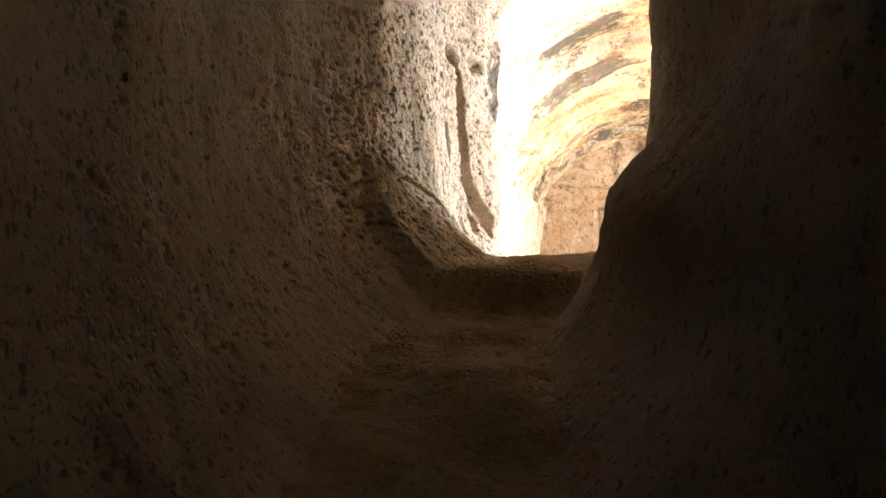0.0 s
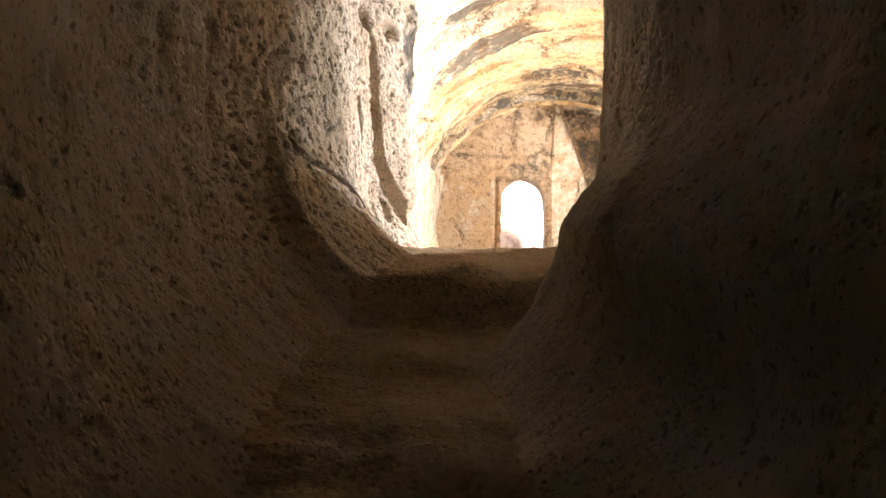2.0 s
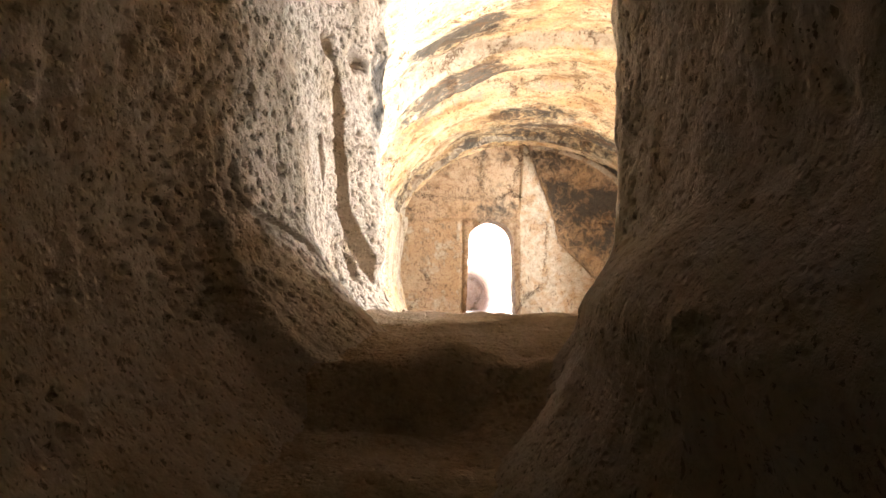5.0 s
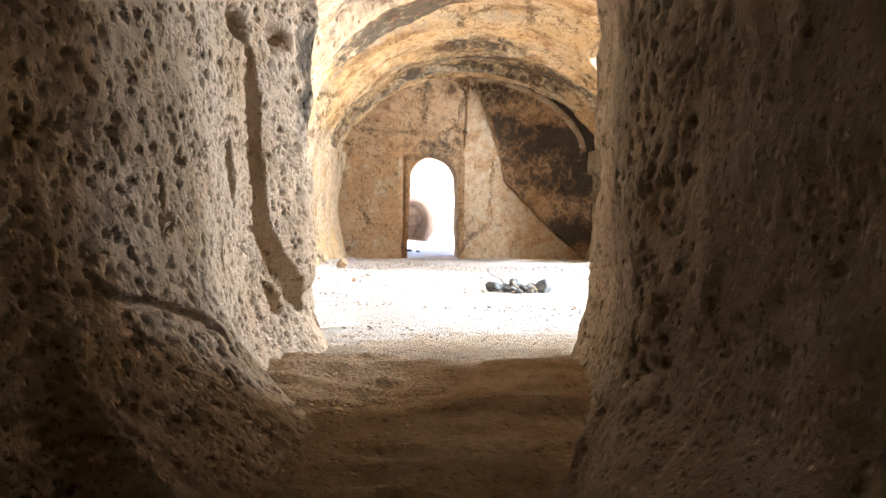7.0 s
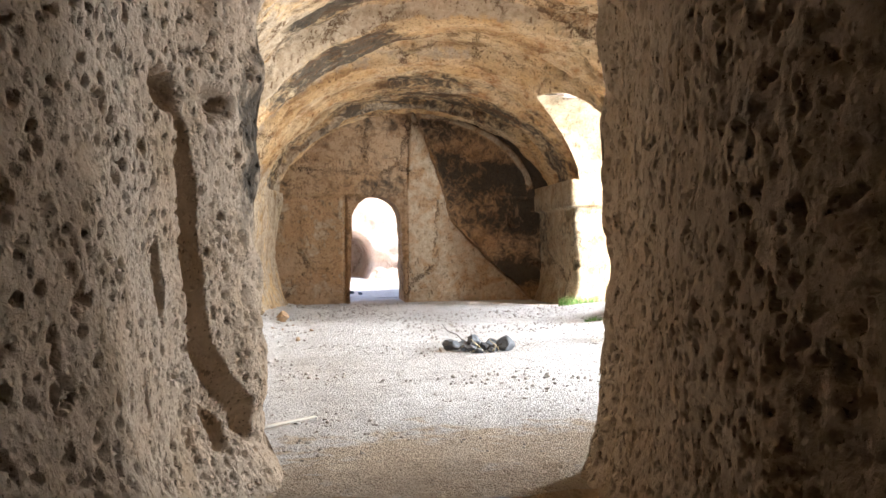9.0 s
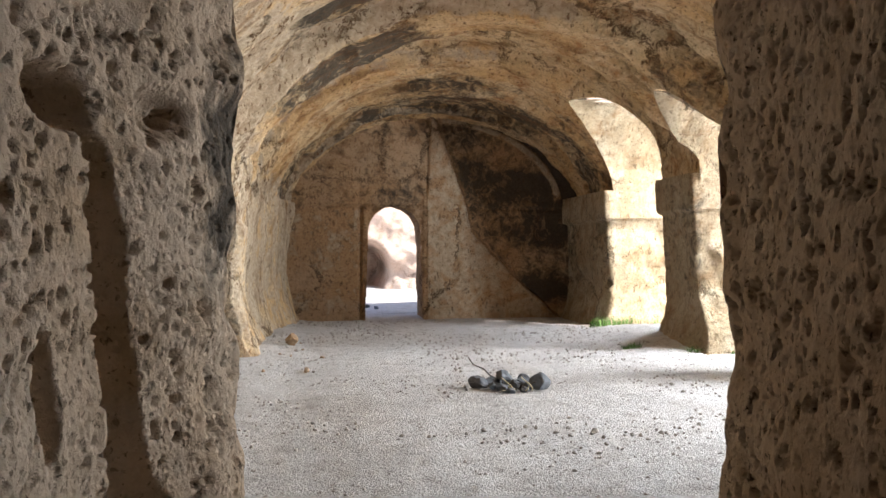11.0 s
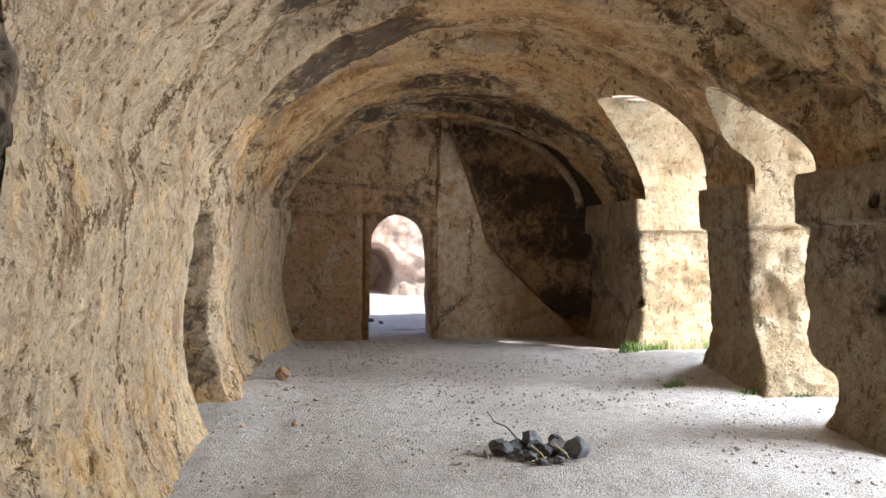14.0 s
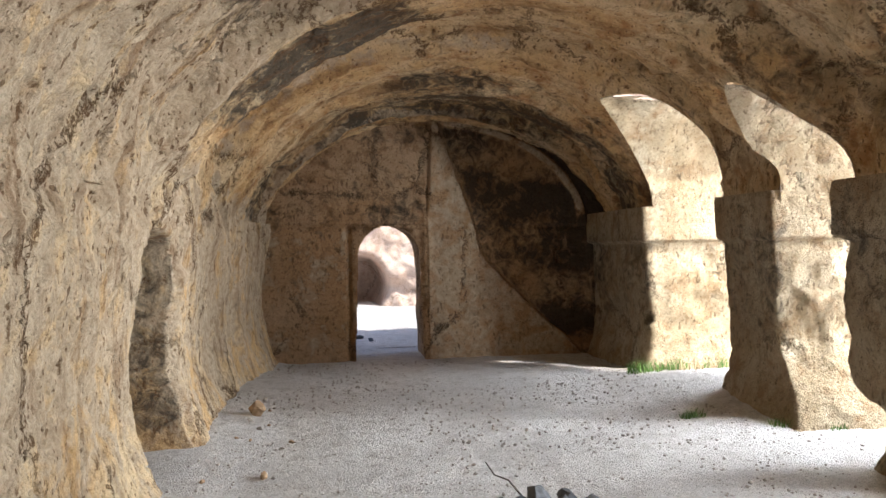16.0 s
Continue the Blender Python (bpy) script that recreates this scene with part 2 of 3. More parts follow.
def sheet(name, P, material, back, flip=False, attrs=None, skip=None):
    """A slab whose seen face is the grid P (n, m, 3) and whose back lies at P + back, closed round its rim."""
    n, m = P.shape[:2]
    front = P.reshape(-1, 3)
    idx = np.arange(n * m).reshape(n, m)
    quads = np.stack([idx[:-1, :-1], idx[1:, :-1], idx[1:, 1:], idx[:-1, 1:]], -1).reshape(-1, 4)
    if skip is not None:
        quads = quads[~skip.reshape(-1)]
    if flip:
        quads = quads[:, ::-1]
    faces = quads.tolist()
    verts = [front]
    if back is not None:
        # coarse back skin
        ii = np.unique(np.linspace(0, n - 1, max(2, min(n, 24))).astype(int))
        jj = np.unique(np.linspace(0, m - 1, max(2, min(m, 24))).astype(int))
        B = P[np.ix_(ii, jj)] + np.asarray(back)
        off = n * m
        verts.append(B.reshape(-1, 3))
        bi = off + np.arange(len(ii) * len(jj)).reshape(len(ii), len(jj))
        bq = np.stack([bi[:-1, :-1], bi[:-1, 1:], bi[1:, 1:], bi[1:, :-1]], -1).reshape(-1, 4)
        faces += (bq[:, ::-1] if flip else bq).tolist()
        # rim
        for line, bline in ((idx[0][jj], bi[0]), (idx[-1][jj], bi[-1]), (idx[:, 0][ii], bi[:, 0]), (idx[:, -1][ii], bi[:, -1])):
            for a, b, c, d in zip(line[:-1], line[1:], bline[1:], bline[:-1]):
                faces.append([int(a), int(b), int(c), int(d)])
    return mesh_object(name, np.concatenate(verts), faces, material, attrs=attrs)


def rows_of(table):
    ks = sorted(table)
    return np.array(ks), np.array([table[k] for k in ks])


def along(table, y):
    return np.interp(y, *rows_of(table))


def pits(points, normals_axis, u, v, count, rmin, rmax, depth, seed, box):
    """Sum of small round hollows scattered over (u, v) metres: the depth at each point of the grid."""
    rng = np.random.default_rng(seed)
    out = np.zeros(u.shape)
    us, vs = u[:, 0], v[0, :]
    for _ in range(count):
        cu, cv = rng.uniform(box[0], box[1]), rng.uniform(box[2], box[3])
        r = rmin * (rmax / rmin) ** (rng.random() ** 2.2)
        e = rng.uniform(0.5, 1.1)
        i0, i1 = np.searchsorted(us, (cu - r, cu + r))
        j0, j1 = np.searchsorted(vs, (cv - r * e, cv + r * e))
        if i1 <= i0 or j1 <= j0:
            continue
        d = ((u[i0:i1, j0:j1] - cu) / r) ** 2 + ((v[i0:i1, j0:j1] - cv) / (r * e)) ** 2
        out[i0:i1, j0:j1] = np.maximum(out[i0:i1, j0:j1], depth * min(1, r / 0.012) * np.clip(1 - d, 0, 1) ** 0.5)
    return out


# ---- the ground: passage floor, chamber floor and yard, one sheet ----
FLOOR_Y = {-3.0: -1.75, 0.0: -1.30, 0.7: -0.98, 1.5: -0.62, 2.2: -0.36, 2.9: -0.205, 3.1: -0.165, 3.2: -0.145, 3.28: 0.03, 3.6: 0.095, 4.0: 0.13, 4.4: 0.15, 4.7: 0.135, 5.5: 0.06, 8.0: 0.0, 15.0: 0.0, 60.0: -0.2}


def floor_height(x, y):
    """Height of the ground before its fine relief."""
    z = along(FLOOR_Y, y)
    z = z + np.where(y > 4.6, 0.16 * step(2.3, 3.6, x) * bump_at(y, 12.0, 1.3), 0)
    z = z + np.where(y > 4.6, 0.05 * (1 - step(-1.3, -0.7, x)), 0)
    return z


def ground_grid(name, xs, ys, material, label, rough_amp=1.0, attrs_of=None, base=None, kind="structure"):
    X, Y = np.meshgrid(xs, ys, indexing="ij")
    p = np.stack([X, Y, np.zeros_like(X)], -1).reshape(-1, 3)
    Z = floor_height(X, Y)
    rel = 0.014 * fbm(p, 1.2, 3, seed=3) + 0.004 * fbm(p, 9, 3, 0.6, seed=5) + 0.004 * np.abs(smooth_noise(p, 42, 8))
    Z = Z + rough_amp * rel.reshape(X.shape)
    if base is not None:
        Z = Z + base(X, Y, p)
    P = np.stack([X, Y, Z], -1)
    at = attrs_of(X, Y, p) if attrs_of else None
    ob = sheet(name, P, material, (0, 0, -0.5), attrs=at)
    return tagged(ob, label, "ground", kind="structure")


def passage_base(X, Y, p):
    steps = 0.010 * np.sin((Y - 0.2) * 2 * math.pi / 0.62) * (1 - step(2.5, 3.0, Y))
    ruts = 0.03 * fbm(p * np.array([0.6, 1.6, 1]), 5, 3, seed=31)
    return steps + ruts.reshape(X.shape)


ground_grid("floor_passage", np.linspace(-1.5, 0.7, 110), np.linspace(-2.8, 4.6, 330), PASSAGE_EARTH, "worn brown earth and rock floor climbing in low steps", 1.0, None, passage_base)


def chamber_stain(X, Y, p):
    n = fbm(p, 1.3, 3, seed=77).reshape(-1)
    fire = 0.75 * np.exp(-(((p[:, 0] - 0.95) / 0.30) ** 2 + ((p[:, 1] - 9.05) / 0.30) ** 2))
    return {"soot": 0.05 + 0.05 * n + fire, "plaster": 0.75 * (1 - step(5.0, 6.6, p[:, 1] + 0.3 * n))}


def chamber_floor_base(X, Y, p):
    return 0.010 * np.clip(smooth_noise(p, 22, 91), 0.35, 1).reshape(X.shape) - 0.0035


ground_grid("floor_chamber", np.linspace(-2.2, 5.0, 330), np.linspace(4.6, 16.6, 500), DUST, "pale grey dusty floor strewn with fine gravel", 1.0, chamber_stain, chamber_floor_base)

# ---- the passage: two pitted walls and a low roof ----
LEFT_X = {-3.0: -0.85, 0.4: -0.86, 1.0: -0.93, 1.57: -1.05, 2.08: -1.17, 2.5: -1.215, 2.8: -1.18, 3.3: -1.075, 3.6: -1.0, 3.93: -0.915, 4.4: -0.865, 4.52: -0.845, 4.62: -0.795, 4.8: -0.70, 4.9: -0.665, 5.0: -0.645, 5.12: -0.67}
RIGHT_X = {-3.0: 0.55, 0.5: 0.50, 1.2: 0.30, 2.0: 0.18, 2.7: 0.205, 3.3: 0.22, 3.7: 0.285, 4.2: 0.40, 4.6: 0.48, 4.78: 0.49, 4.92: 0.56}


def passage_roof(y):
    return np.maximum(along(FLOOR_Y, y) + 2.35, 1.9) + 0.15


def line_depth(Y, Z, pts, width, depth):
    """A groove along a run of (y, z, width factor) points."""
    out = np.zeros(Y.shape)
    for (a, b, wa), (c, d, wb) in zip(pts[:-1], pts[1:]):
        vy, vz = c - a, d - b
        t = np.clip(((Y - a) * vy + (Z - b) * vz) / (vy * vy + vz * vz), 0, 1)
        dist = np.hypot(Y - a - t * vy, Z - b - t * vz) / (width * (wa + t * (wb - wa)))
        out = np.maximum(out, depth * np.clip(1.4 - dist ** 2, 0, 1))
    return out


def passage_wall(name, side, label):
    ys = np.unique(np.concatenate([np.linspace(-2.8, 1.2, 110), np.linspace(1.2, 3.2, 170), np.linspace(3.2, 5.03 if side < 0 else 4.84, 300)]))
    zs = np.concatenate([np.linspace(-2.0, -0.6, 40), np.linspace(-0.58, 2.0, 340), np.linspace(2.03, 2.75, 14)])
    Y, Z = np.meshgrid(ys, zs, indexing="ij")
    zf = along(FLOOR_Y, Y)
    above = np.maximum(Z - zf, -0.15)
    p = np.stack([np.full(Y.shape, side * 3.0), Y, Z], -1).reshape(-1, 3)
    n = lambda s, o, g, seed: fbm(p, s, o, g, seed).reshape(Y.shape)
    if side < 0:
        foot = 1 - 0.72 * step(3.7, 4.4, Y)
        X = along(LEFT_X, Y) + 0.40 * foot * np.exp(-above / (0.12 + 0.18 * foot))
    else:
        foot = 1 - 0.75 * step(2.9, 3.7, Y)
        X = along(RIGHT_X, Y) - 0.28 * foot * np.exp(-above / (0.10 + 0.20 * foot))
        # a shelf-like bulge low down, nearer than the mouth
        X = X - 0.11 * bump_at(Y, 2.75, 0.62) * (1 - step(0.20, 0.40, Z + 0.05 * n(3, 2, 0.5, 45)))
        X = X - 0.06 * bump_at(Y, 2.1, 0.5) * bump_at(Z, 0.13 + 0.15 * (Y - 2.0), 0.13)
        X = X + 0.08 * bump_at(Y, 1.9, 0.5) * bump_at(Z, 0.48, 0.2) + 0.05 * bump_at(Y, 1.9, 0.4) * bump_at(Z, -0.15, 0.14)
    end = step(4.55, 4.95, Y)
    hollow = 0.035 * n(1.1, 3, 0.5, 11) + 0.011 * n(4.5, 3, 0.5, 21) + 0.004 * n(18, 3, 0.6, 31)
    scratch = fbm(p * np.array([1, 2.4, 0.7]), 6, 3, 0.55, 71).reshape(Y.shape)
    hollow = hollow + 0.011 * np.clip(scratch - 0.1, 0, 1.5) * (1 - 0.6 * step(3.2, 4.0, Y))
    hollow = hollow + pits(None, None, Y, Z, 450 if side < 0 else 100, 0.012, 0.028, 0.016, 35 + int(side > 0), (0.9, 3.3, -0.7, 1.9))
    hollow = hollow + 0.035 * end * n(6, 2, 0.5, 41)
    near = 0.35 + 0.65 * step(1.8, 3.4, Y)
    hollow = hollow + near * pits(None, None, Y, Z, 1400, 0.008, 0.022, 0.016, 5 + int(side > 0), (0.6, 5.08, -0.7, 2.0))
    hollow = hollow + pits(None, None, Y, Z, 2000, 0.008, 0.016, 0.030, 15 + int(side > 0), (3.0, 5.08, 0.1, 2.0))
    if side < 0:
        hollow = hollow + line_depth(Y, Z, GROOVE, 0.040, 0.06)
        hollow = hollow + line_depth(Y, Z, SLOT, 0.025, 0.04) + line_depth(Y, Z, SLOT_FOOT, 0.025, 0.04) + line_depth(Y, Z, CURL, 0.012, 0.035) + line_depth(Y, Z, SLOT_LOW, 0.02, 0.03)
        hollow = hollow + 0.13 * np.exp(-(((Y - 4.38) / 0.10) ** 2 + ((Z - 1.345) / 0.048) ** 2) ** 3)
        hollow = hollow + 0.07 * np.exp(-(((Y - 4.68) / 0.07) ** 2 + ((Z - 1.37) / 0.045) ** 2) ** 2)
    X = X + side * hollow
    P = np.stack([X, Y, Z], -1)
    crust_shade = -0.12 + 0.10 * n(1.4, 3, 0.5, 81)
    # A dark crust high on the west edge, and the mouth's shade painted in.
    if side < 0:
        crust_shade = crust_shade + 0.55 * step(4.74, 4.95, Y) * bump_at(Z, 1.30, 0.28) + 0.36 * step(4.45, 4.9, Y)
    else:
        crust_shade = crust_shade + 0.34 * step(4.4, 4.8, Y) * step(0.7, 1.2, Z)
    ob = sheet(name, P, TUFF_TUNNEL, (side * 0.5, 0, 0), flip=side > 0, attrs={"soot": crust_shade.reshape(-1), "plaster": 0 * crust_shade.reshape(-1)})
    return tagged(ob, label, "rock wall", kind="structure")


GROOVE = [(4.44, 1.31, 0.4), (4.50, 1.26, 0.7), (4.55, 1.10, 0.8), (4.58, 0.88, 0.8), (4.60, 0.66, 1.0), (4.68, 0.50, 1.2), (4.80, 0.37, 1.4), (4.84, 0.33, 0.8)]
SLOT = [(4.36, 0.93, 0.8), (4.365, 0.84, 1.3), (4.38, 0.76, 0.9)]
SLOT_LOW = [(4.20, 0.62, 0.6), (4.23, 0.53, 1.0), (4.24, 0.48, 0.6)]
SLOT_FOOT = [(4.62, 0.55, 0.5), (4.63, 0.45, 1.1), (4.66, 0.33, 0.9)]
CURL = [(3.38, 0.56, 0.6), (3.44, 0.49, 1.2), (3.58, 0.47, 0.8), (3.72, 0.42, 0.9), (3.80, 0.37, 1.4)]
passage_wall("wall_passage_west", -1, "brown pitted rock wall with a carved groove")
passage_wall("wall_passage_east", 1, "brown pitted rock wall bulging at its foot")

ys = np.linspace(-2.8, 4.95, 90)
us = np.linspace(-1.9, 1.2, 40)
U, Y = np.meshgrid(us, ys, indexing="ij")
p = np.stack([U, Y, 0 * U], -1).reshape(-1, 3)
Z = passage_roof(Y) - 0.25 * ((U + 0.35) / 0.9) ** 2 + 0.05 * fbm(p, 2.5, 4, seed=61).reshape(U.shape)
tagged(sheet("ceiling_passage", np.stack([U, Y, Z], -1), TUFF_TUNNEL, (0, 0, 0.8), flip=True), "rough brown rock roof of the passage", "ceiling", kind="structure")


def slab(name, lo, hi, material, label, n=14, amp=0.03, category="wall"):
    """A rough block of rock between two corners."""
    bm = bmesh.new()
    bmesh.ops.create_cube(bm, size=1)
    bmesh.ops.subdivide_edges(bm, edges=bm.edges[:], cuts=n, use_grid_fill=True)
    lo, hi = Vector(lo), Vector(hi)
    for v in bm.verts:
        v.co = Vector([lo[k] + (v.co[k] + 0.5) * (hi[k] - lo[k]) for k in range(3)])
        v.co += noise.noise_vector(v.co * 1.7) * amp
    me = bpy.data.meshes.new(name)
    bm.to_mesh(me)
    bm.free()
    me.materials.append(material)
    ob = new(name, me)
    return tagged(ob, label, category, kind="structure")


# Added and unseen: shuts the passage behind the start against outside light.
slab("wall_passage_end", (-2.2, -3.3, -2.6), (1.6, -2.7, 2.4), TUFF_TUNNEL, "added rock slab closing the unseen end of the passage")
slab("wall_near_west", (-3.2, 4.25, -0.6), (-0.98, 4.90, 4.6), TUFF_TUNNEL, "rock wall beside the passage mouth")
slab("wall_near_east", (0.66, 4.15, -0.6), (4.6, 4.72, 4.6), TUFF_TUNNEL, "rock wall beside the passage mouth")
slab("wall_near_top", (-1.1, 4.25, 2.1), (0.9, 4.90, 4.6), TUFF_TUNNEL, "rock wall above the passage mouth")

# ---- the chamber: west wall, barrel vault, far wall, arcade ----
CX, SPRING = 1.02, 1.80
WALL_W = {4.8: 2.32, 8.0: 2.34, 12.5: 2.38, 14.8: 2.22, 15.3: 2.16}
HALF_W = {4.8: 2.32, 8.0: 2.34, 9.2: 2.36, 9.35: 2.44, 9.85: 2.46, 9.98: 2.24, 10.72: 2.20, 10.80: 2.52, 12.4: 2.50, 12.60: 2.32, 13.3: 2.29, 13.36: 2.22, 14.2: 2.22, 14.24: 2.28, 14.72: 2.26, 14.78: 2.12, 15.3: 2.11}
RISE = {4.8: 1.48, 8.0: 1.54, 9.2: 1.58, 9.35: 1.66, 9.85: 1.68, 9.98: 1.46, 10.72: 1.42, 10.80: 1.88, 12.4: 1.82, 12.60: 1.60, 13.3: 1.56, 13.36: 1.47, 14.2: 1.46, 14.24: 1.54, 14.72: 1.52, 14.78: 1.37, 15.3: 1.36}
SHAPE = {4.8: 1.65, 9.0: 1.72, 10.7: 1.80, 11.5: 1.9, 15.3: 1.9}
# arcade openings: near y, far y, crown height
OPENINGS = [(6.6, 8.74, 2.85), (9.84, 10.80, 2.66), (11.72, 13.28, 3.0)]


def vault_point(y, a):
    """Cross-section at y: a from 0 (west spring) to pi (east spring)."""
    c, s, power = np.cos(a), np.sin(a), along(SHAPE, y)
    base_w = along(WALL_W, y)
    x = CX - (base_w + (along(HALF_W, y) - base_w) * step(0.05, 0.45, s)) * np.sign(c) * np.abs(c) ** (2 / power)
    x = np.where(c < 0, CX + (x - CX) * (1 + 0.13 * step(14.0, 14.8, y)), x)
    z = SPRING + along(RISE, y) * np.abs(s) ** (2 / power)
    return x, z


def east_limit(y):
    """The arch's height over each opening, the spring elsewhere."""
    z = np.full_like(y, SPRING)
    for y0, y1, top in OPENINGS:
        c, h = (y0 + y1) / 2, (y1 - y0) / 2
        t = np.clip(1 - ((y - c) / h) ** 2, 0, 1)
        z = np.where(np.abs(y - c) < h, SPRING + (top - SPRING) * np.sqrt(t) ** 1.25, z)
    return z


def vault_angle(y, z):
    """The angle on the east side at which the vault has the height z."""
    s = np.clip((z - SPRING) / along(RISE, y), 0, 0.999) ** (along(SHAPE, y) / 2)
    return math.pi - np.arcsin(s)


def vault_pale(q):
    """The rock's paler tone low on the west, and light painted on the ribs."""
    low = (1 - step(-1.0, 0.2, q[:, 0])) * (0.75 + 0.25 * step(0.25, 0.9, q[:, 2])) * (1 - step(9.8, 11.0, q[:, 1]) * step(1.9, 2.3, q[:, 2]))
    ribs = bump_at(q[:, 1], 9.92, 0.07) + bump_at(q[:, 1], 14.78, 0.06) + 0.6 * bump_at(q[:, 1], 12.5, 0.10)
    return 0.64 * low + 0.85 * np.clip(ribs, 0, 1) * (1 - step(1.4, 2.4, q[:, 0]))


def vault_relief(p):
    layered = p * np.array([0.7, 2.2, 1.5])
    return 0.045 * fbm(p, 1.2, 3, 0.5, 101) + 0.045 * fbm(layered, 3.0, 4, 0.55, 111) + 0.03 * np.clip(fbm(layered, 8, 3, 0.6, 121) - 0.25, 0, 2)


ys = np.unique(np.concatenate([np.linspace(4.75, 15.3, 520)] + [np.array([y0 - 0.001, y0 + 0.004, y0 + 0.03, y1 - 0.03, y1 - 0.004, y1 + 0.001]) for y0, y1, _ in OPENINGS] + [np.array([9.2, 9.35, 9.85, 9.98, 10.72, 10.76, 10.80, 12.4, 12.6, 13.3, 13.36, 14.2, 14.24, 14.72, 14.78])]))
n_arc = 300
T = np.linspace(0, 1, n_arc)
Yg = np.repeat(ys[:, None], n_arc, 1)
A = vault_angle(ys, east_limit(ys))[:, None] * T[None, :]
X, Z = vault_point(Yg, A)
p = np.stack([X, Yg, Z], -1).reshape(-1, 3)
push = (vault_relief(p)).reshape(X.shape)
# the long crack across the crown
crack = line_depth(Yg, X, [(10.62, 0.5, 0.5), (10.55, 1.1, 1.0), (10.6, 1.6, 1.2), (10.45, 2.2, 1.0), (10.40, 2.7, 0.6)], 0.03, 0.10)
crack = crack + line_depth(Yg, X, [(10.40, 2.3, 0.6), (10.2, 2.75, 1.0), (9.97, 2.95, 1.3), (9.72, 3.12, 1.5), (9.5, 3.25, 1.0)], 0.04, 0.13)
crack = crack + line_depth(Yg, X, [(9.5, 3.25, 0.6), (9.1, 3.1, 1.2), (8.9, 2.8, 1.0), (8.75, 2.4, 0.5)], 0.03, 0.10)
crack = crack + 0.16 * step(11.80, 11.86, Yg) * (1 - step(12.12, 12.18, Yg)) * step(2.42, 2.47, X) * (1 - step(2.66, 2.71, X))
# scalloped, fallen ceiling towards the arcade
flake = fbm(p * np.array([1.0, 0.8, 1.0]), 1.6, 2, 0.5, 231).reshape(X.shape)
push = push + 0.13 * (step(-0.03, 0.06, flake) + step(0.35, 0.42, flake)) * step(1.9, 2.5, X) * (1 - step(12.2, 12.8, Yg)) * (1 - step(0.80, 0.95, T))[None, :]
push = (push + crack) * (1 - step(0.93, 1.0, T))[None, :]
P = np.stack([X - np.cos(A) * push, Yg, Z + np.sin(A) * push * 0.8], -1)
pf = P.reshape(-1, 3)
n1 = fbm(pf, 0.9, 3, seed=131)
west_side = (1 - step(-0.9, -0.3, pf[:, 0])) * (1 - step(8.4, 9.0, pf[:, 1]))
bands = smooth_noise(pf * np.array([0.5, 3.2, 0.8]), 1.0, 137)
# Smoke stains, plus shade painted into the vault's grooves and rib undersides.
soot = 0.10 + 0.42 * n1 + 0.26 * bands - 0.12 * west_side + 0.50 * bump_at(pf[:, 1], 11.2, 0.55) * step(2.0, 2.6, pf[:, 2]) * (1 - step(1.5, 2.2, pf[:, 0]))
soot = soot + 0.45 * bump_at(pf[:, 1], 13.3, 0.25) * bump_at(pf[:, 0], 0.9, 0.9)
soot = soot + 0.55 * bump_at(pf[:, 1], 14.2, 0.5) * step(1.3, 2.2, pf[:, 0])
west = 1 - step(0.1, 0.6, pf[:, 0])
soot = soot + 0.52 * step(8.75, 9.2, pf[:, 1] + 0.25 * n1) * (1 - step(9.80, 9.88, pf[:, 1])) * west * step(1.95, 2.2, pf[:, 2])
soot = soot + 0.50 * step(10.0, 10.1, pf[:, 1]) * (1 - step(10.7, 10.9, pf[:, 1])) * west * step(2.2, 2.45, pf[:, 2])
# Keeps the rib's lit face free of the dark tone.
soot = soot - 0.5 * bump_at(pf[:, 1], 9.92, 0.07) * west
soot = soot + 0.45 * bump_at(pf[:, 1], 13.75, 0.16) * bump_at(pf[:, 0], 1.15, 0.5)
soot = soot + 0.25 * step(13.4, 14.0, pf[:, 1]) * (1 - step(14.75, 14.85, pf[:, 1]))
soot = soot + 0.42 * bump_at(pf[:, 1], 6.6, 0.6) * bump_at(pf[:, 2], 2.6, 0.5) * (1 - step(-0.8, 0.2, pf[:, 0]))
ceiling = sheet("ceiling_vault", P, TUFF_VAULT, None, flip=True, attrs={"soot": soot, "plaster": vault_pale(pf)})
tagged(ceiling, "ochre rock-cut barrel vault with ribs, smoke stains and painted shade", "ceiling", kind="structure")


# west wall, with an arched recess
zs = np.concatenate([np.linspace(-0.3, 1.82, 150)])
ysw = np.unique(np.concatenate([np.linspace(4.75, 9.3, 300), np.linspace(9.3, 11.6, 150), np.linspace(10.62, 10.78, 30), np.linspace(11.6, 15.3, 100)]))
Y, Z = np.meshgrid(ysw, zs, indexing="ij")
p = np.stack([0 * Y - 5, Y, Z], -1).reshape(-1, 3)
X0 = CX - along(WALL_W, Y)
X = X0 + 0.14 * np.exp(-np.maximum(Z, 0) / 0.22) - 0.08 * bump_at(Z, 0.75, 0.5)
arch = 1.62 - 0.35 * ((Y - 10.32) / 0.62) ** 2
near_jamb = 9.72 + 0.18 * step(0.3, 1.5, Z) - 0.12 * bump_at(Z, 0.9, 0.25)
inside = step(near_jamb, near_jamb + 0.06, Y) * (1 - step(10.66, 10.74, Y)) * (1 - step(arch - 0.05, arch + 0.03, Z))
X = X - 0.62 * inside
X = X + 0.07 * step(10.74, 10.84, Y) * (1 - step(11.05, 11.15, Y)) * (1 - step(1.3, 1.4, Z))
X = X + 0.05 * step(13.6, 13.7, Y)
h = 0.03 * fbm(p, 1.3, 3, 0.5, 141) + 0.016 * fbm(p, 5, 4, 0.55, 151)
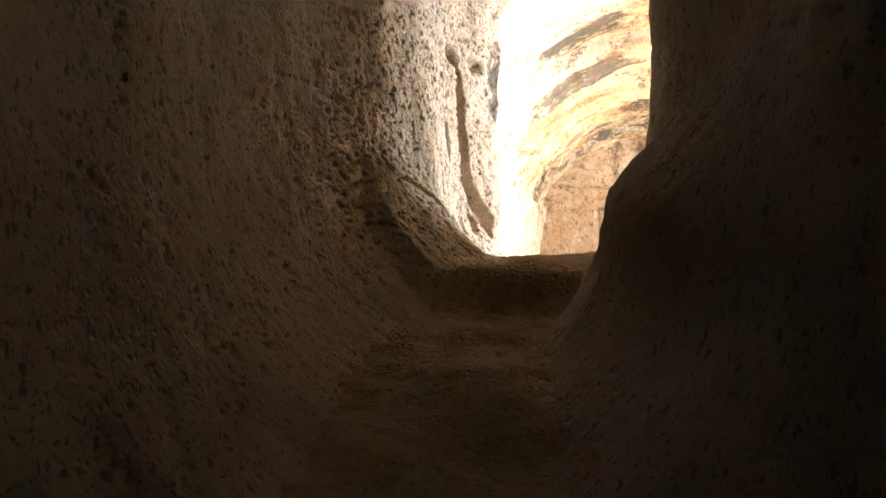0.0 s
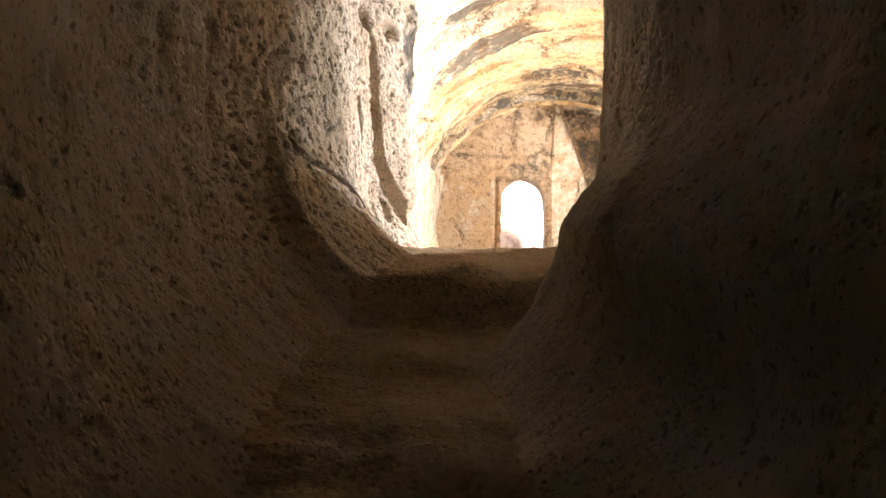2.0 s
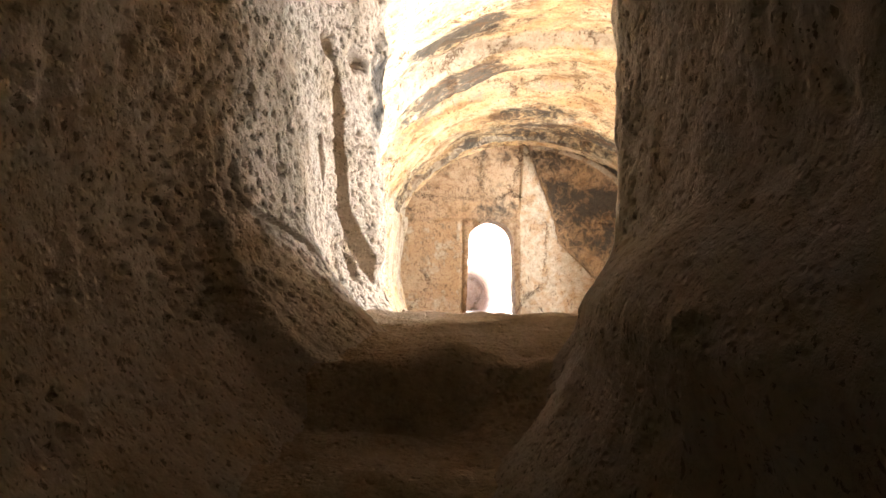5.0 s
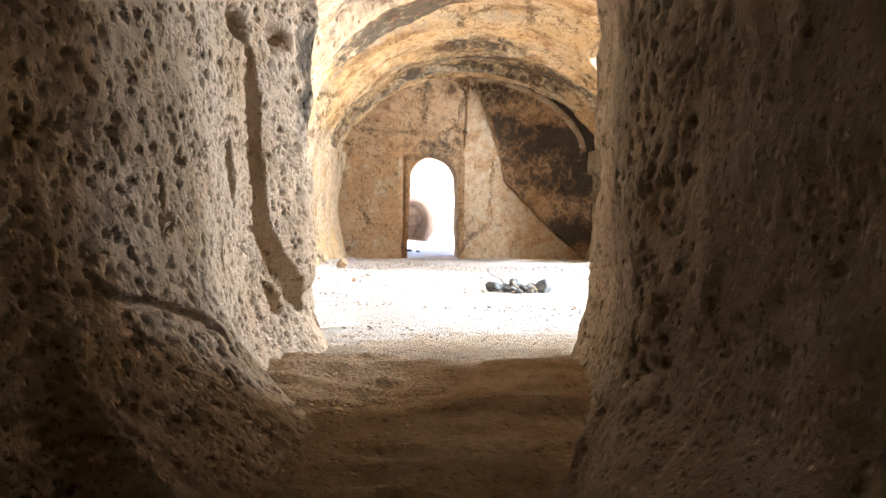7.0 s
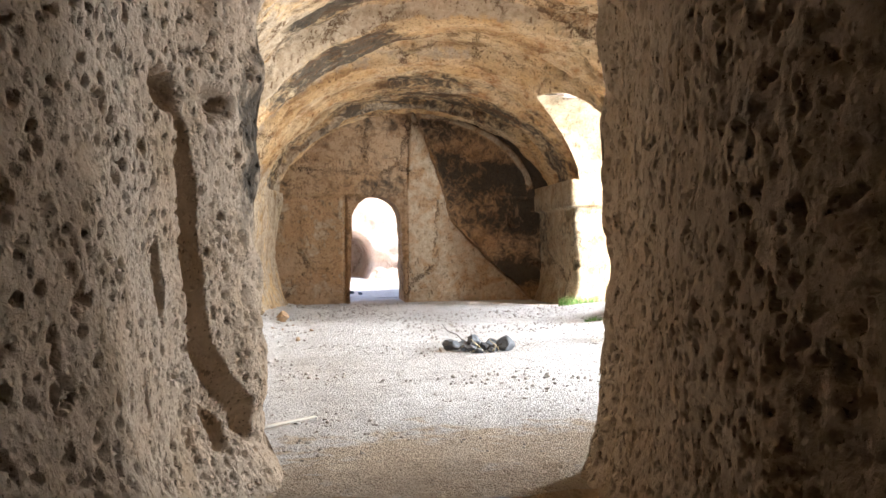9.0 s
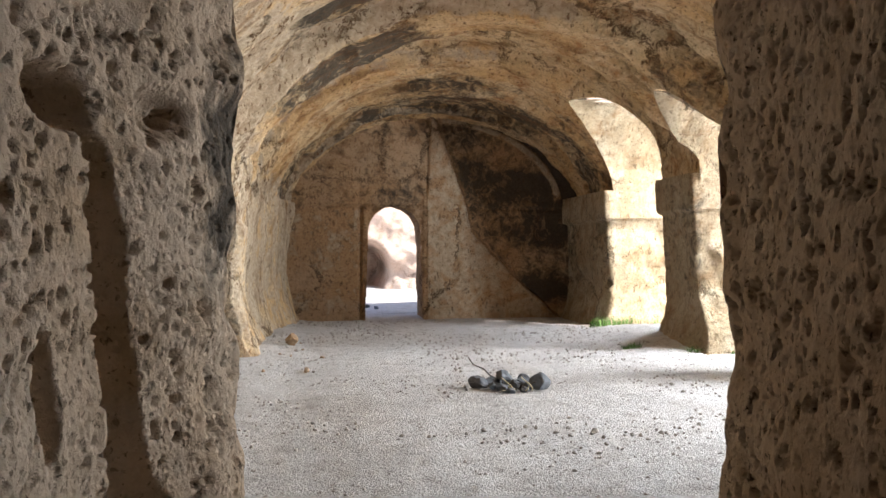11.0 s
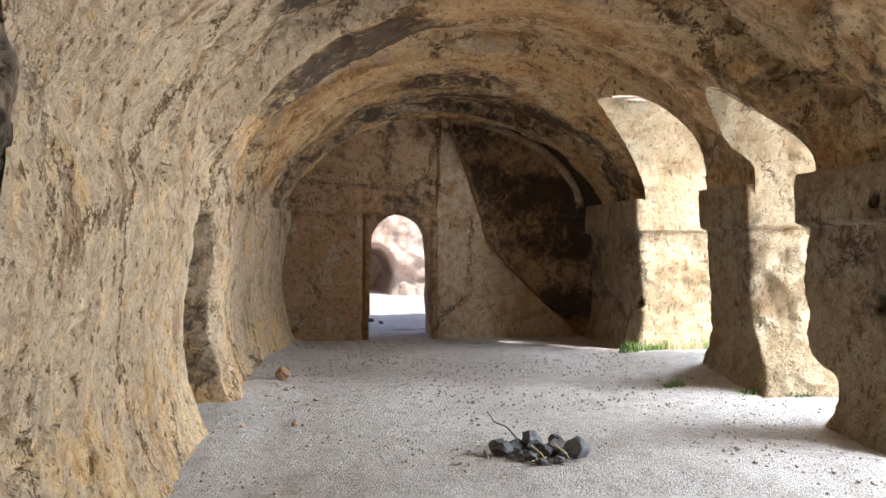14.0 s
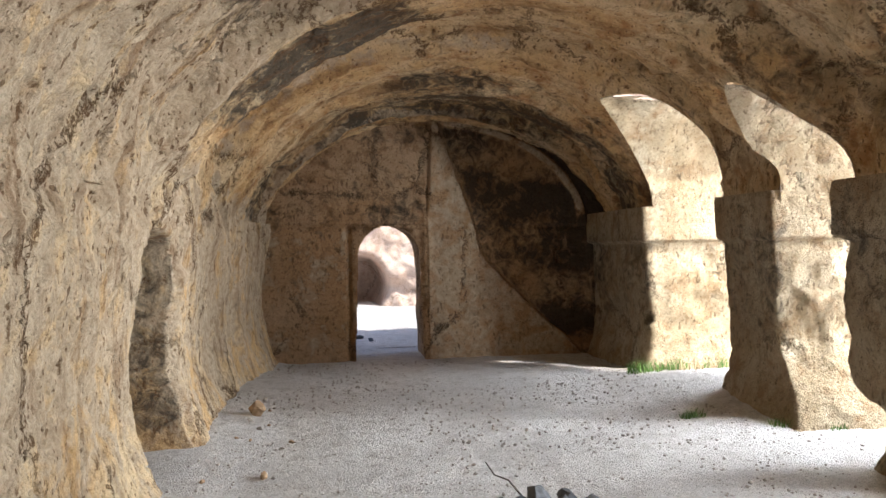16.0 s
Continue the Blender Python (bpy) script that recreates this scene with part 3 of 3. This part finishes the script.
h = h.reshape(Y.shape) + pits(None, None, Y, Z, 2200, 0.010, 0.035, 0.025, 25, (4.8, 14, 0.2, 1.8))
for run in ([(7.5, 0.2, 0.6), (7.62, 0.5, 1.2), (7.72, 0.72, 0.7)], [(8.6, 0.25, 0.6), (8.75, 0.6, 1.2), (8.8, 0.95, 0.8), (8.95, 1.2, 0.5)],
            [(6.6, 1.2, 0.5), (6.7, 1.45, 1.0), (6.85, 1.6, 0.6)], [(11.8, 0.2, 0.6), (11.85, 0.7, 1.0), (11.95, 0.8, 1.0), (11.97, 1.1, 0.5)], [(6.9, 0.5, 0.6), (7.2, 0.62, 1.0), (7.5, 0.7, 0.5)]):
    h = h + line_depth(Y, Z, run, 0.014, 0.05)
h = h + 0.07 * bump_at(Y, 6.9, 0.16) * bump_at(Z, 0.75, 0.22) + 0.05 * bump_at(Y, 6.7, 0.12) * bump_at(Z, 0.45, 0.1)
true_p = np.stack([X, Y, Z], -1).reshape(-1, 3)
h = h + (vault_relief(true_p).reshape(Y.shape) - h) * step(1.2, 1.78, Z)
X = X - h
P = np.stack([X, Y, Z], -1)
pf = P.reshape(-1, 3)
# Patchy soot at random, plus the recess's shade painted inside its arch.
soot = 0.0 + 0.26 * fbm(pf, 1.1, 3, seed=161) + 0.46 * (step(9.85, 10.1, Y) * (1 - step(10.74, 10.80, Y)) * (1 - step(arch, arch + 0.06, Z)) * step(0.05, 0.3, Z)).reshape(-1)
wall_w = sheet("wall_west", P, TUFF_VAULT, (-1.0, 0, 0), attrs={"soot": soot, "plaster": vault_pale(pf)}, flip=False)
tagged(wall_w, "pale ochre rock wall with an arched recess", "rock wall", kind="structure")

# far wall with its arched doorway
FAR_Y, DOOR = 15.2, (0.02, 0.92, 1.36, 1.79)   # jambs, spring and crown of the doorway
xs = np.unique(np.concatenate([np.linspace(-1.6, 3.6, 200), np.linspace(-0.1, 1.0, 90)]))
zs = np.linspace(-0.3, 3.6, 210)
X, Z = np.meshgrid(xs, zs, indexing="ij")
p = np.stack([X, 0 * X, Z], -1).reshape(-1, 3)
rel = (0.02 * fbm(p, 1.5, 3, 0.5, 171) + 0.012 * fbm(p, 6, 4, 0.55, 181)).reshape(X.shape)
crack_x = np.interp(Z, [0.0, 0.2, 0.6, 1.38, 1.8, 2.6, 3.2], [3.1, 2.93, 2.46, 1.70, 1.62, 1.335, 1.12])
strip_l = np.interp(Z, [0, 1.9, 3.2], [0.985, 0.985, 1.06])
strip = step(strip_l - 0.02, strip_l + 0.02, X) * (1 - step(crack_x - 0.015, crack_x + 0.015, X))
rel = rel - 0.05 * strip
rel = rel + 0.10 * np.exp(-((X - crack_x - 0.012 * np.sin(Z * 23)) / 0.016) ** 2)
rel = rel - 0.035 * (step(1.78, 1.80, Z) - 0.7 * step(1.86, 1.95, Z)) * (1 - step(0.95, 1.0, X)) + 0.03 * bump_at(Z, 1.74, 0.03)
rel = rel - 0.05 * bump_at(X, 0.955, 0.05) * (1 - step(1.85, 2.0, Z)) + 0.05 * bump_at(X, -0.06, 0.03) * (1 - step(1.75, 1.85, Z))
tymp = np.sqrt(np.clip(((X - CX) / 2.05) ** 2 + ((Z - 1.72) / 1.38) ** 2, 0, 9))
arc_band = step(0.99, 1.0, tymp) * (1 - step(1.05, 1.06, tymp)) * step(1.15, 1.25, X) * step(1.8, 2.0, Z)
rel = rel - 0.05 * arc_band
P = np.stack([X, FAR_Y + rel, Z], -1)
mid_x, half = (DOOR[0] + DOOR[1]) / 2, (DOOR[1] - DOOR[0]) / 2
grow = 1 + 0.05 * np.sin(Z * 7) * (Z > 0.6)
in_door = (np.abs(X - mid_x) < half * (1.02 - 0.10 * np.clip(Z / 1.3, 0, 1))) & (Z < DOOR[2] + (DOOR[3] - DOOR[2]) * np.sqrt(np.clip(1 - ((X - mid_x) / (half * 0.93)) ** 2, 0, 1)))
skip = in_door[:-1, :-1] & in_door[1:, 1:] & in_door[:-1, 1:] & in_door[1:, :-1]
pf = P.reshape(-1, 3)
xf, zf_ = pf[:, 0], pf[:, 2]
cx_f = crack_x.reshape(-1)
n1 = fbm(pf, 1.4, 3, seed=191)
# Soot stains, and the right corner's shade painted in with the same tone.
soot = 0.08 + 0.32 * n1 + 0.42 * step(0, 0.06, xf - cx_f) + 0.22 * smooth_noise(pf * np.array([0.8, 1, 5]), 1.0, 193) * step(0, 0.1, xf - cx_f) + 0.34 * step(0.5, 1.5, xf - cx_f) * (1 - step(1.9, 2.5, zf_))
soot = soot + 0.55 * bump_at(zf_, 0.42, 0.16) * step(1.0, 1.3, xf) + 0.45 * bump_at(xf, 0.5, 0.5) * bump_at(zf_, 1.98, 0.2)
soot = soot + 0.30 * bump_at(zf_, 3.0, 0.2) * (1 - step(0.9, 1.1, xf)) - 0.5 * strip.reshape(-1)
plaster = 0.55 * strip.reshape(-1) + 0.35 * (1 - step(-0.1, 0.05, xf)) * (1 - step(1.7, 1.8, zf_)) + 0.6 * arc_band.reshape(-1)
# Darker outside the arc, clear on the arc band.
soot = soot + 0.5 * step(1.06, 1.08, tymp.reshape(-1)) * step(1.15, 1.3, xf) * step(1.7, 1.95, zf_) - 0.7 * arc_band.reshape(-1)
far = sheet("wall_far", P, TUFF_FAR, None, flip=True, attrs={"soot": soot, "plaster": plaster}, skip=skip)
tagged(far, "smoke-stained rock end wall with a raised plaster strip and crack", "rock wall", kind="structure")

# doorway reveal
m_pts = 60
prof = []
for k in range(m_pts + 1):
    t = k / m_pts
    if t < 0.35:
        z = -0.25 + (DOOR[2] + 0.25) * t / 0.35
        prof.append((mid_x - half * (1.0 - 0.10 * min(1, max(0, z / 1.3))), z))
    elif t > 0.65:
        z = -0.25 + (DOOR[2] + 0.25) * (1 - t) / 0.35
        prof.append((mid_x + half * (1.0 - 0.10 * min(1, max(0, z / 1.3))), z))
    else:
        a = math.pi * (1 - (t - 0.35) / 0.30)
        prof.append((mid_x + half * 0.90 * math.cos(a), DOOR[2] + (DOOR[3] - DOOR[2]) * math.sin(a)))
prof = np.array(prof)
dy = np.linspace(-0.012, 0.95, 30)
Pr = np.zeros((len(prof), len(dy), 3))
Pr[:, :, 0], Pr[:, :, 2] = prof[:, 0][:, None], prof[:, 1][:, None]
Pr[:, :, 1] = FAR_Y + dy[None, :]
q = Pr.reshape(-1, 3)
jit = 0.022 * fbm(q, 3.5, 3, 0.5, 201).reshape(Pr.shape[:2])
cen = np.array([mid_x, 0.9])
dirs = prof - cen
dirs /= np.linalg.norm(dirs, axis=1)[:, None]
Pr[:, :, 0] += dirs[:, 0][:, None] * (jit + 0.02)
Pr[:, :, 2] += dirs[:, 1][:, None] * (jit + 0.02)
reveal = sheet("door_1", Pr, TUFF_FAR, None, flip=False, attrs={"soot": 0.12 + 0 * q[:, 0], "plaster": 0.2 + 0 * q[:, 0]})
tagged(reveal, "arched rock-cut doorway open to the daylight", "doorway", kind="structure")


# arch soffits between vault and outer face
def soffit(name, y0, y1, top, broken=False):
    c, h = (y0 + y1) / 2, (y1 - y0) / 2
    t = np.linspace(0, math.pi, 80)
    yy = c - h * np.cos(t) * 0.9985
    zz = SPRING + (top - SPRING) * np.sin(t) ** 1.25
    xin, _ = vault_point(yy, vault_angle(yy, zz))
    w = np.linspace(0, 1, 30)
    xo = np.full(80, 4.75)
    if broken:
        # the crown has fallen in and lets the sky through
        xo = xin + 0.16 + (4.75 - xin - 0.16) * step(0.50, 0.64, t / math.pi)
    P = np.zeros((80, 30, 3))
    P[:, :, 0] = (xin - 0.01)[:, None] + (xo - xin)[:, None] * w[None, :]
    P[:, :, 1], P[:, :, 2] = yy[:, None], zz[:, None]
    q = P.reshape(-1, 3)
    j = (0.05 * fbm(q, 2.2, 4, 0.55, 211)).reshape(80, 30)
    P[:, :, 2] += np.sin(t)[:, None] * j
    P[:, :, 1] -= np.cos(t)[:, None] * j
    return tagged(sheet(name, P, TUFF_PIER, None, flip=False, attrs={"soot": 0.05 + 0.2 * fbm(q, 1.5, 3, seed=217), "plaster": 0 * q[:, 0]}), "weathered ochre rock arch", "arch", kind="structure")


for k, (y0, y1, top) in enumerate(OPENINGS):
    soffit("arch_%d" % (k + 1), y0, y1, top, k == 2)


def pier(name, x0, x1, y0, y1, label, seed, cap=0.085, sockets=(), toe=0.0, undercut=0.0):
    """A squared rock pier: rounded section, capital at the spring, worn waist and spreading foot."""
    zs = np.unique(np.concatenate([np.linspace(-0.35, 1.9, 110), np.array([1.50, 1.53, 1.78, 1.80])]))
    n = 220
    a = np.linspace(0, 2 * math.pi, n, endpoint=False)
    c, s = np.cos(a), np.sin(a)
    k = np.maximum(np.abs(c), np.abs(s))
    ux, uy = c / k, s / k
    r = 0.965
    ux, uy = r * ux + (1 - r) * c, r * uy + (1 - r) * s
    cx, cy, hx, hy = (x0 + x1) / 2, (y0 + y1) / 2, (x1 - x0) / 2, (y1 - y0) / 2
    P = np.zeros((n + 1, len(zs), 3))
    for j, z in enumerate(zs):
        grow = cap * step(1.48, 1.52, z)
        grow = grow + 0.10 * math.exp(-max(z, 0) / 0.22) - 0.05 * bump_at(z, 0.55, 0.3)
        P[:-1, j, 0], P[:-1, j, 1], P[:-1, j, 2] = cx + ux * (hx + grow), cy + uy * (hy + grow), z
        P[:-1, j, 1] += np.where(uy < 0, uy, 0) * toe * step(0.75, 0.0, z)
        P[:-1, j, 1] -= np.where(uy > 0, uy, 0) * undercut * (1 - step(0.36, 0.52, z))
    P[-1] = P[0]
    q = P.reshape(-1, 3)
    d = 0.04 * fbm(q, 1.8, 3, 0.5, seed) + 0.018 * fbm(q, 6, 4, 0.55, seed + 7) - 0.04 * np.clip(fbm(q, 3.5, 2, 0.5, seed + 9) - 0.5, 0, 1)
    low = 1 - 0.75 * step(1.3, 1.5, q[:, 2])
    for sy, sz, sr in sockets:
        d = d - 0.16 * np.where(q[:, 0] < x0 + 0.25, 1, 0) * np.exp(-(((q[:, 1] - sy) / sr) ** 2 + ((q[:, 2] - sz) / sr) ** 2) ** 3)
    low = np.where(d < -0.09, 1, low)
    d = (d * low).reshape(n + 1, len(zs))
    P[:, :, 0] += np.r_[ux, ux[:1]][:, None] * d
    P[:, :, 1] += np.r_[uy, uy[:1]][:, None] * d
    q = P.reshape(-1, 3)
    # Soot varies at random; the west face's shade is painted in mid-height.
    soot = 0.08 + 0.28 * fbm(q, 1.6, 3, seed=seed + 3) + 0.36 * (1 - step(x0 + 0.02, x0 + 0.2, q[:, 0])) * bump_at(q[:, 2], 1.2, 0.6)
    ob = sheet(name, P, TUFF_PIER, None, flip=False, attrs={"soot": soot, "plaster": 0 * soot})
    return tagged(ob, label, "pillar", kind="structure")


pier("pillar_1", 3.27, 5.2, 13.32, 15.6, "squared rock pier with a plain capital by the corner", 301, sockets=((13.62, 1.40, 0.10), (13.45, 0.62, 0.06)))
pier("pillar_2", 3.33, 4.7, 10.84, 11.66, "weathered rock pier with a worn capital", 331, 0.05, toe=0.36)
pier("pillar_3", 3.27, 4.7, 8.76, 9.80, "weathered rock pier with a worn capital", 361, sockets=((8.95, 1.66, 0.06), (9.42, 1.30, 0.045), (8.98, 0.95, 0.07)), undercut=0.34)
slab("wall_arcade_end", (3.2, 4.6, -0.4), (4.7, 6.6, 3.4), TUFF_PIER, "rock wall at the end of the arcade")

# rock over the vault, closing the place from above
slab("wall_upper_east", (3.9, 4.3, 3.05), (4.8, 11.3, 4.6), CLIFF, "rock face above the arcade", amp=0.05)
slab("roof_rock", (-4.2, -3.4, 3.75), (4.8, 11.2, 5.6), CLIFF, "thick mass of rock over the chamber", amp=0.15, category="rock")
slab("roof_rock_far", (-4.2, 11.2, 3.75), (2.5, 16.2, 5.6), CLIFF, "thick mass of rock over the chamber", amp=0.15, category="rock")
slab("wall_far_west", (-3.4, 15.35, -0.6), (-0.06, 16.15, 4.0), TUFF_FAR, "rock behind the end wall", amp=0.02)
slab("wall_far_east", (1.0, 15.35, -0.6), (3.6, 16.15, 4.0), TUFF_FAR, "rock behind the end wall", amp=0.02)
slab("wall_far_top", (-0.1, 15.35, 1.86), (1.04, 16.15, 4.0), TUFF_FAR, "rock above the doorway", amp=0.02)

# ---- outside: yard, cliff beyond the door, ground to the horizon ----
tagged(slab("ground", (-300, -300, -4.0), (300, 300, -3.2), CLIFF, "bare pinkish ground reaching the horizon", n=40, amp=0.02, category="ground"), kind="structure")
tagged(slab("ground_yard", (4.9, -20, -3.4), (60, 60, 0.04), CLIFF, "bare sunlit rocky ground outside", n=60, amp=0.05, category="ground"), kind="structure")
tagged(slab("ground_court", (-14, 16.5, -3.4), (5.0, 60, 0.02), DUST, "bare sunlit ground beyond the doorway", n=60, amp=0.05, category="ground"), kind="structure")

xs, zs = np.linspace(-6, 9, 240), np.linspace(-0.3, 9, 150)
X, Z = np.meshgrid(xs, zs, indexing="ij")
p = np.stack([X, 0 * X, Z], -1).reshape(-1, 3)
cl = (0.45 * fbm(p, 0.5, 4, 0.55, 401) + 0.10 * fbm(p, 3, 4, 0.6, 411)).reshape(X.shape)
Yc = 24.0 + 0.35 * Z + cl
hole = np.exp(-((((X - 0.35) / 0.60) ** 2 + ((Z - 0.55) / 0.72) ** 2) ** 6))
Yc = Yc + 2.2 * hole
tagged(sheet("cliff", np.stack([X, Yc, Z], -1), CLIFF, (0, 2.5, 0), flip=True), "sunlit pinkish rock face with a dark hollow", "cliff", kind="structure")


# ---- loose things ----
def pebble_mesh(name, size, seed, flat=0.7, jag=0.35, level=2):
    bm = bmesh.new()
    bmesh.ops.create_icosphere(bm, subdivisions=level, radius=1)
    rng = random.Random(seed)
    cuts = [(Vector((rng.uniform(-1, 1), rng.uniform(-1, 1), rng.uniform(-0.6, 1))).normalized(), rng.uniform(0.42, 0.75)) for _ in range(9)]
    off = Vector((rng.uniform(0, 50), rng.uniform(0, 50), 0))
    for v in bm.verts:
        for way, d in cuts:
            k = v.co.dot(way)
            if k > d:
                v.co -= way * (k - d) * 1.0
        v.co *= 1 + jag * 0.5 * noise.noise(v.co * 1.6 + off) + jag * 0.25 * noise.noise(v.co * 4.5 + off)
        v.co = Vector((v.co.x * size, v.co.y * size * 0.8, v.co.z * size * flat))
    me = bpy.data.meshes.new(name)
    bm.to_mesh(me)
    bm.free()
    return me


def ground_z(x, y):
    return float(floor_height(np.array([x]), np.array([y]))[0])


def loose_stone(name, x, y, size, seed, material, label, category, group="", flat=0.7, sink=0.3, level=3):
    me = pebble_mesh(name, size, seed, flat, level=level)
    me.materials.append(material)
    ob = new(name, me)
    low = min(v.co.z for v in me.vertices)
    ob.matrix_world = pose(x, y, ground_z(x, y) - low * (1 - sink) , 0, 0, seed * 47 % 360)
    return tagged(ob, label, category, group)


for k, (x, y, r) in enumerate(((0.71, 9.10, 0.095), (0.86, 8.92, 0.065), (0.93, 9.25, 0.11), (1.06, 9.14, 0.085), (1.19, 8.98, 0.105), (0.97, 9.04, 0.06), (0.82, 9.22, 0.07), (1.12, 9.27, 0.07), (0.90, 8.82, 0.04), (1.02, 8.86, 0.045), (0.79, 9.02, 0.05), (1.08, 8.99, 0.05))):
    loose_stone("fire_stone", x, y, r, 11 + k, BASALT, "blackened angular stone of an old campfire on the floor", "stone", "stones of the campfire", 0.72)


def stalk(name, pts, radius, material, label, category, group=""):
    cu = bpy.data.curves.new(name, "CURVE")
    cu.dimensions, cu.bevel_depth, cu.bevel_resolution, cu.use_fill_caps = "3D", radius, 2, True
    sp = cu.splines.new("POLY")
    sp.points.add(len(pts) - 1)
    for k, q in enumerate(pts):
        sp.points[k].co = (*q, 1)
        sp.points[k].radius = 1 - 0.5 * k / len(pts)
    tmp = bpy.data.objects.new(name, cu)
    me = bpy.data.meshes.new_from_object(tmp)
    bpy.data.objects.remove(tmp)
    me.materials.clear()
    me.materials.append(material)
    ob = new(name, me)
    return tagged(ob, label, category, group)


rng = random.Random(4)
for k in range(9):
    a, r = rng.uniform(0, 6.28), rng.uniform(0.02, 0.2)
    x, y, turn, n = 0.93 + r * math.cos(a), 8.98 + r * math.sin(a), rng.uniform(0, 6.28), rng.uniform(0.06, 0.16)
    z = ground_z(x, y) + 0.012
    stalk("twig", [(x + n * t * math.cos(turn) + 0.01 * math.sin(5 * t), y + n * t * math.sin(turn), z + 0.05 * t * (k % 3)) for t in (0, 0.35, 0.7, 1)], 0.005, TWIG if k % 2 else DRY, "thin burnt twig lying among the campfire stones", "twig", "twigs of the campfire")
stalk("twig", [(0.86, 9.3, 0.03), (0.80, 9.42, 0.10), (0.72, 9.44, 0.13), (0.68, 9.5, 0.19)], 0.006, TWIG, "crooked burnt twig leaning out of the campfire", "twig", "twigs of the campfire")
stalk("stick", [(-0.78, 6.0, ground_z(-0.78, 6.0) + 0.015), (-0.66, 6.1, ground_z(-0.66, 6.1) + 0.02), (-0.48, 6.28, ground_z(-0.48, 6.28) + 0.016)], 0.012, PALE_WOOD, "pale dry stick lying on the dusty floor", "stick")
loose_stone("stone", -0.935, 11.95, 0.10, 41, BROWN_STONE, "brown rounded stone lying near the wall", "stone", "", 0.85)
loose_stone("stone", 3.55, 9.25 - 0.62, 0.16, 43, PEBBLE, "broken stone block at the foot of a pier", "stone", "", 1.3)
rr = random.Random(12)
for k in range(14):
    loose_stone("rubble_stone", rr.uniform(-1.12, -0.75) + 0.02 * k, rr.uniform(9.9, 12.6), rr.uniform(0.018, 0.045), 61 + k, BROWN_STONE if k % 3 else PEBBLE, "small broken stone lying in the dust by the wall", "stone", "rubble along the wall", level=2)
loose_stone("shard", 1.10, 7.45, 0.03, 47, PEBBLE, "small pale shard on the dusty floor", "stone", "", 0.9)
for k, (x, y, r) in enumerate(((0.12, 17.6, 0.10), (0.28, 17.2, 0.07))):
    loose_stone("yard_stone", x, y, r, 51 + k, BASALT, "dark stone on the sunlit ground past the doorway", "stone", "stones past the doorway")


def tuft(name, x, y, blades, height, spread, seed, label, material=None):
    r = random.Random(seed)
    verts, faces = [], []
    for _ in range(blades):
        a, d = r.uniform(0, 6.28), spread * math.sqrt(r.random())
        bx, by = x + d * math.cos(a), y + 0.6 * d * math.sin(a)
        bz = ground_z(bx, by) - 0.005
        h, w, t, lean = height * r.uniform(0.5, 1.2), r.uniform(0.003, 0.007), r.uniform(0, 6.28), r.uniform(0.2, 0.9)
        i = len(verts)
        for f in (0, 0.5, 1):
            ox, oy = lean * h * f * f * math.cos(t), lean * h * f * f * math.sin(t)
            ww = w * (1 - 0.85 * f)
            verts += [(bx + ox - ww * math.sin(t), by + oy + ww * math.cos(t), bz + h * f), (bx + ox + ww * math.sin(t), by + oy - ww * math.cos(t), bz + h * f)]
        faces += [(i, i + 1, i + 3, i + 2), (i + 2, i + 3, i + 5, i + 4)]
    ob = mesh_object(name, verts, faces, material or LEAF)
    return tagged(ob, label, "grass", "weeds on the floor")


tuft("grass_tuft", 3.35, 13.25, 420, 0.12, 0.36, 1, "bright green grass tuft on the bank by the pier")
tuft("grass_tuft", 4.1, 13.35, 260, 0.11, 0.30, 2, "bright green grass tuft on the bank by the pier")
tuft("weed", 2.75, 11.1, 90, 0.06, 0.12, 3, "small green weed growing in the dust")
tuft("weed", 3.27, 10.6, 110, 0.06, 0.13, 4, "small green weed growing in the dust")
tuft("weed", 3.58, 10.42, 60, 0.05, 0.09, 5, "small green weed growing in the dust")
tuft("dry_grass", 3.62, 13.1, 70, 0.13, 0.2, 6, "thin dry grass stalks beside the green tuft", DRY)

# gravel: many small stones, one mesh
rng = np.random.default_rng(8)
base = pebble_mesh("gravel_seed", 1.0, 3, 0.7, 0.4, 1)
bv = np.array([v.co for v in base.vertices])
bf = [list(q.vertices) for q in base.polygons]
bpy.data.meshes.remove(base)
verts, faces = [], []
for k in range(15000):
    y = 5.0 + 10.0 * rng.random() ** 0.8
    x = rng.uniform(-1.25, 3.6)
    r = 0.004 + 0.020 * rng.random() ** 7
    a = rng.uniform(0, 6.28)
    c, sn = math.cos(a), math.sin(a)
    rot = bv @ np.array([[c, -sn, 0], [sn, c, 0], [0, 0, 1]]) * r * rng.uniform(0.7, 1.3, 3)
    faces += [[i + k * len(bv) for i in q] for q in bf]
    verts.append(rot + np.array([x, y, ground_z(x, y) + 0.004]))
tagged(mesh_object("gravel", np.concatenate(verts), faces, PEBBLE, smooth=False), "scattered small grey gravel on the floor", "gravel", kind="stuff")
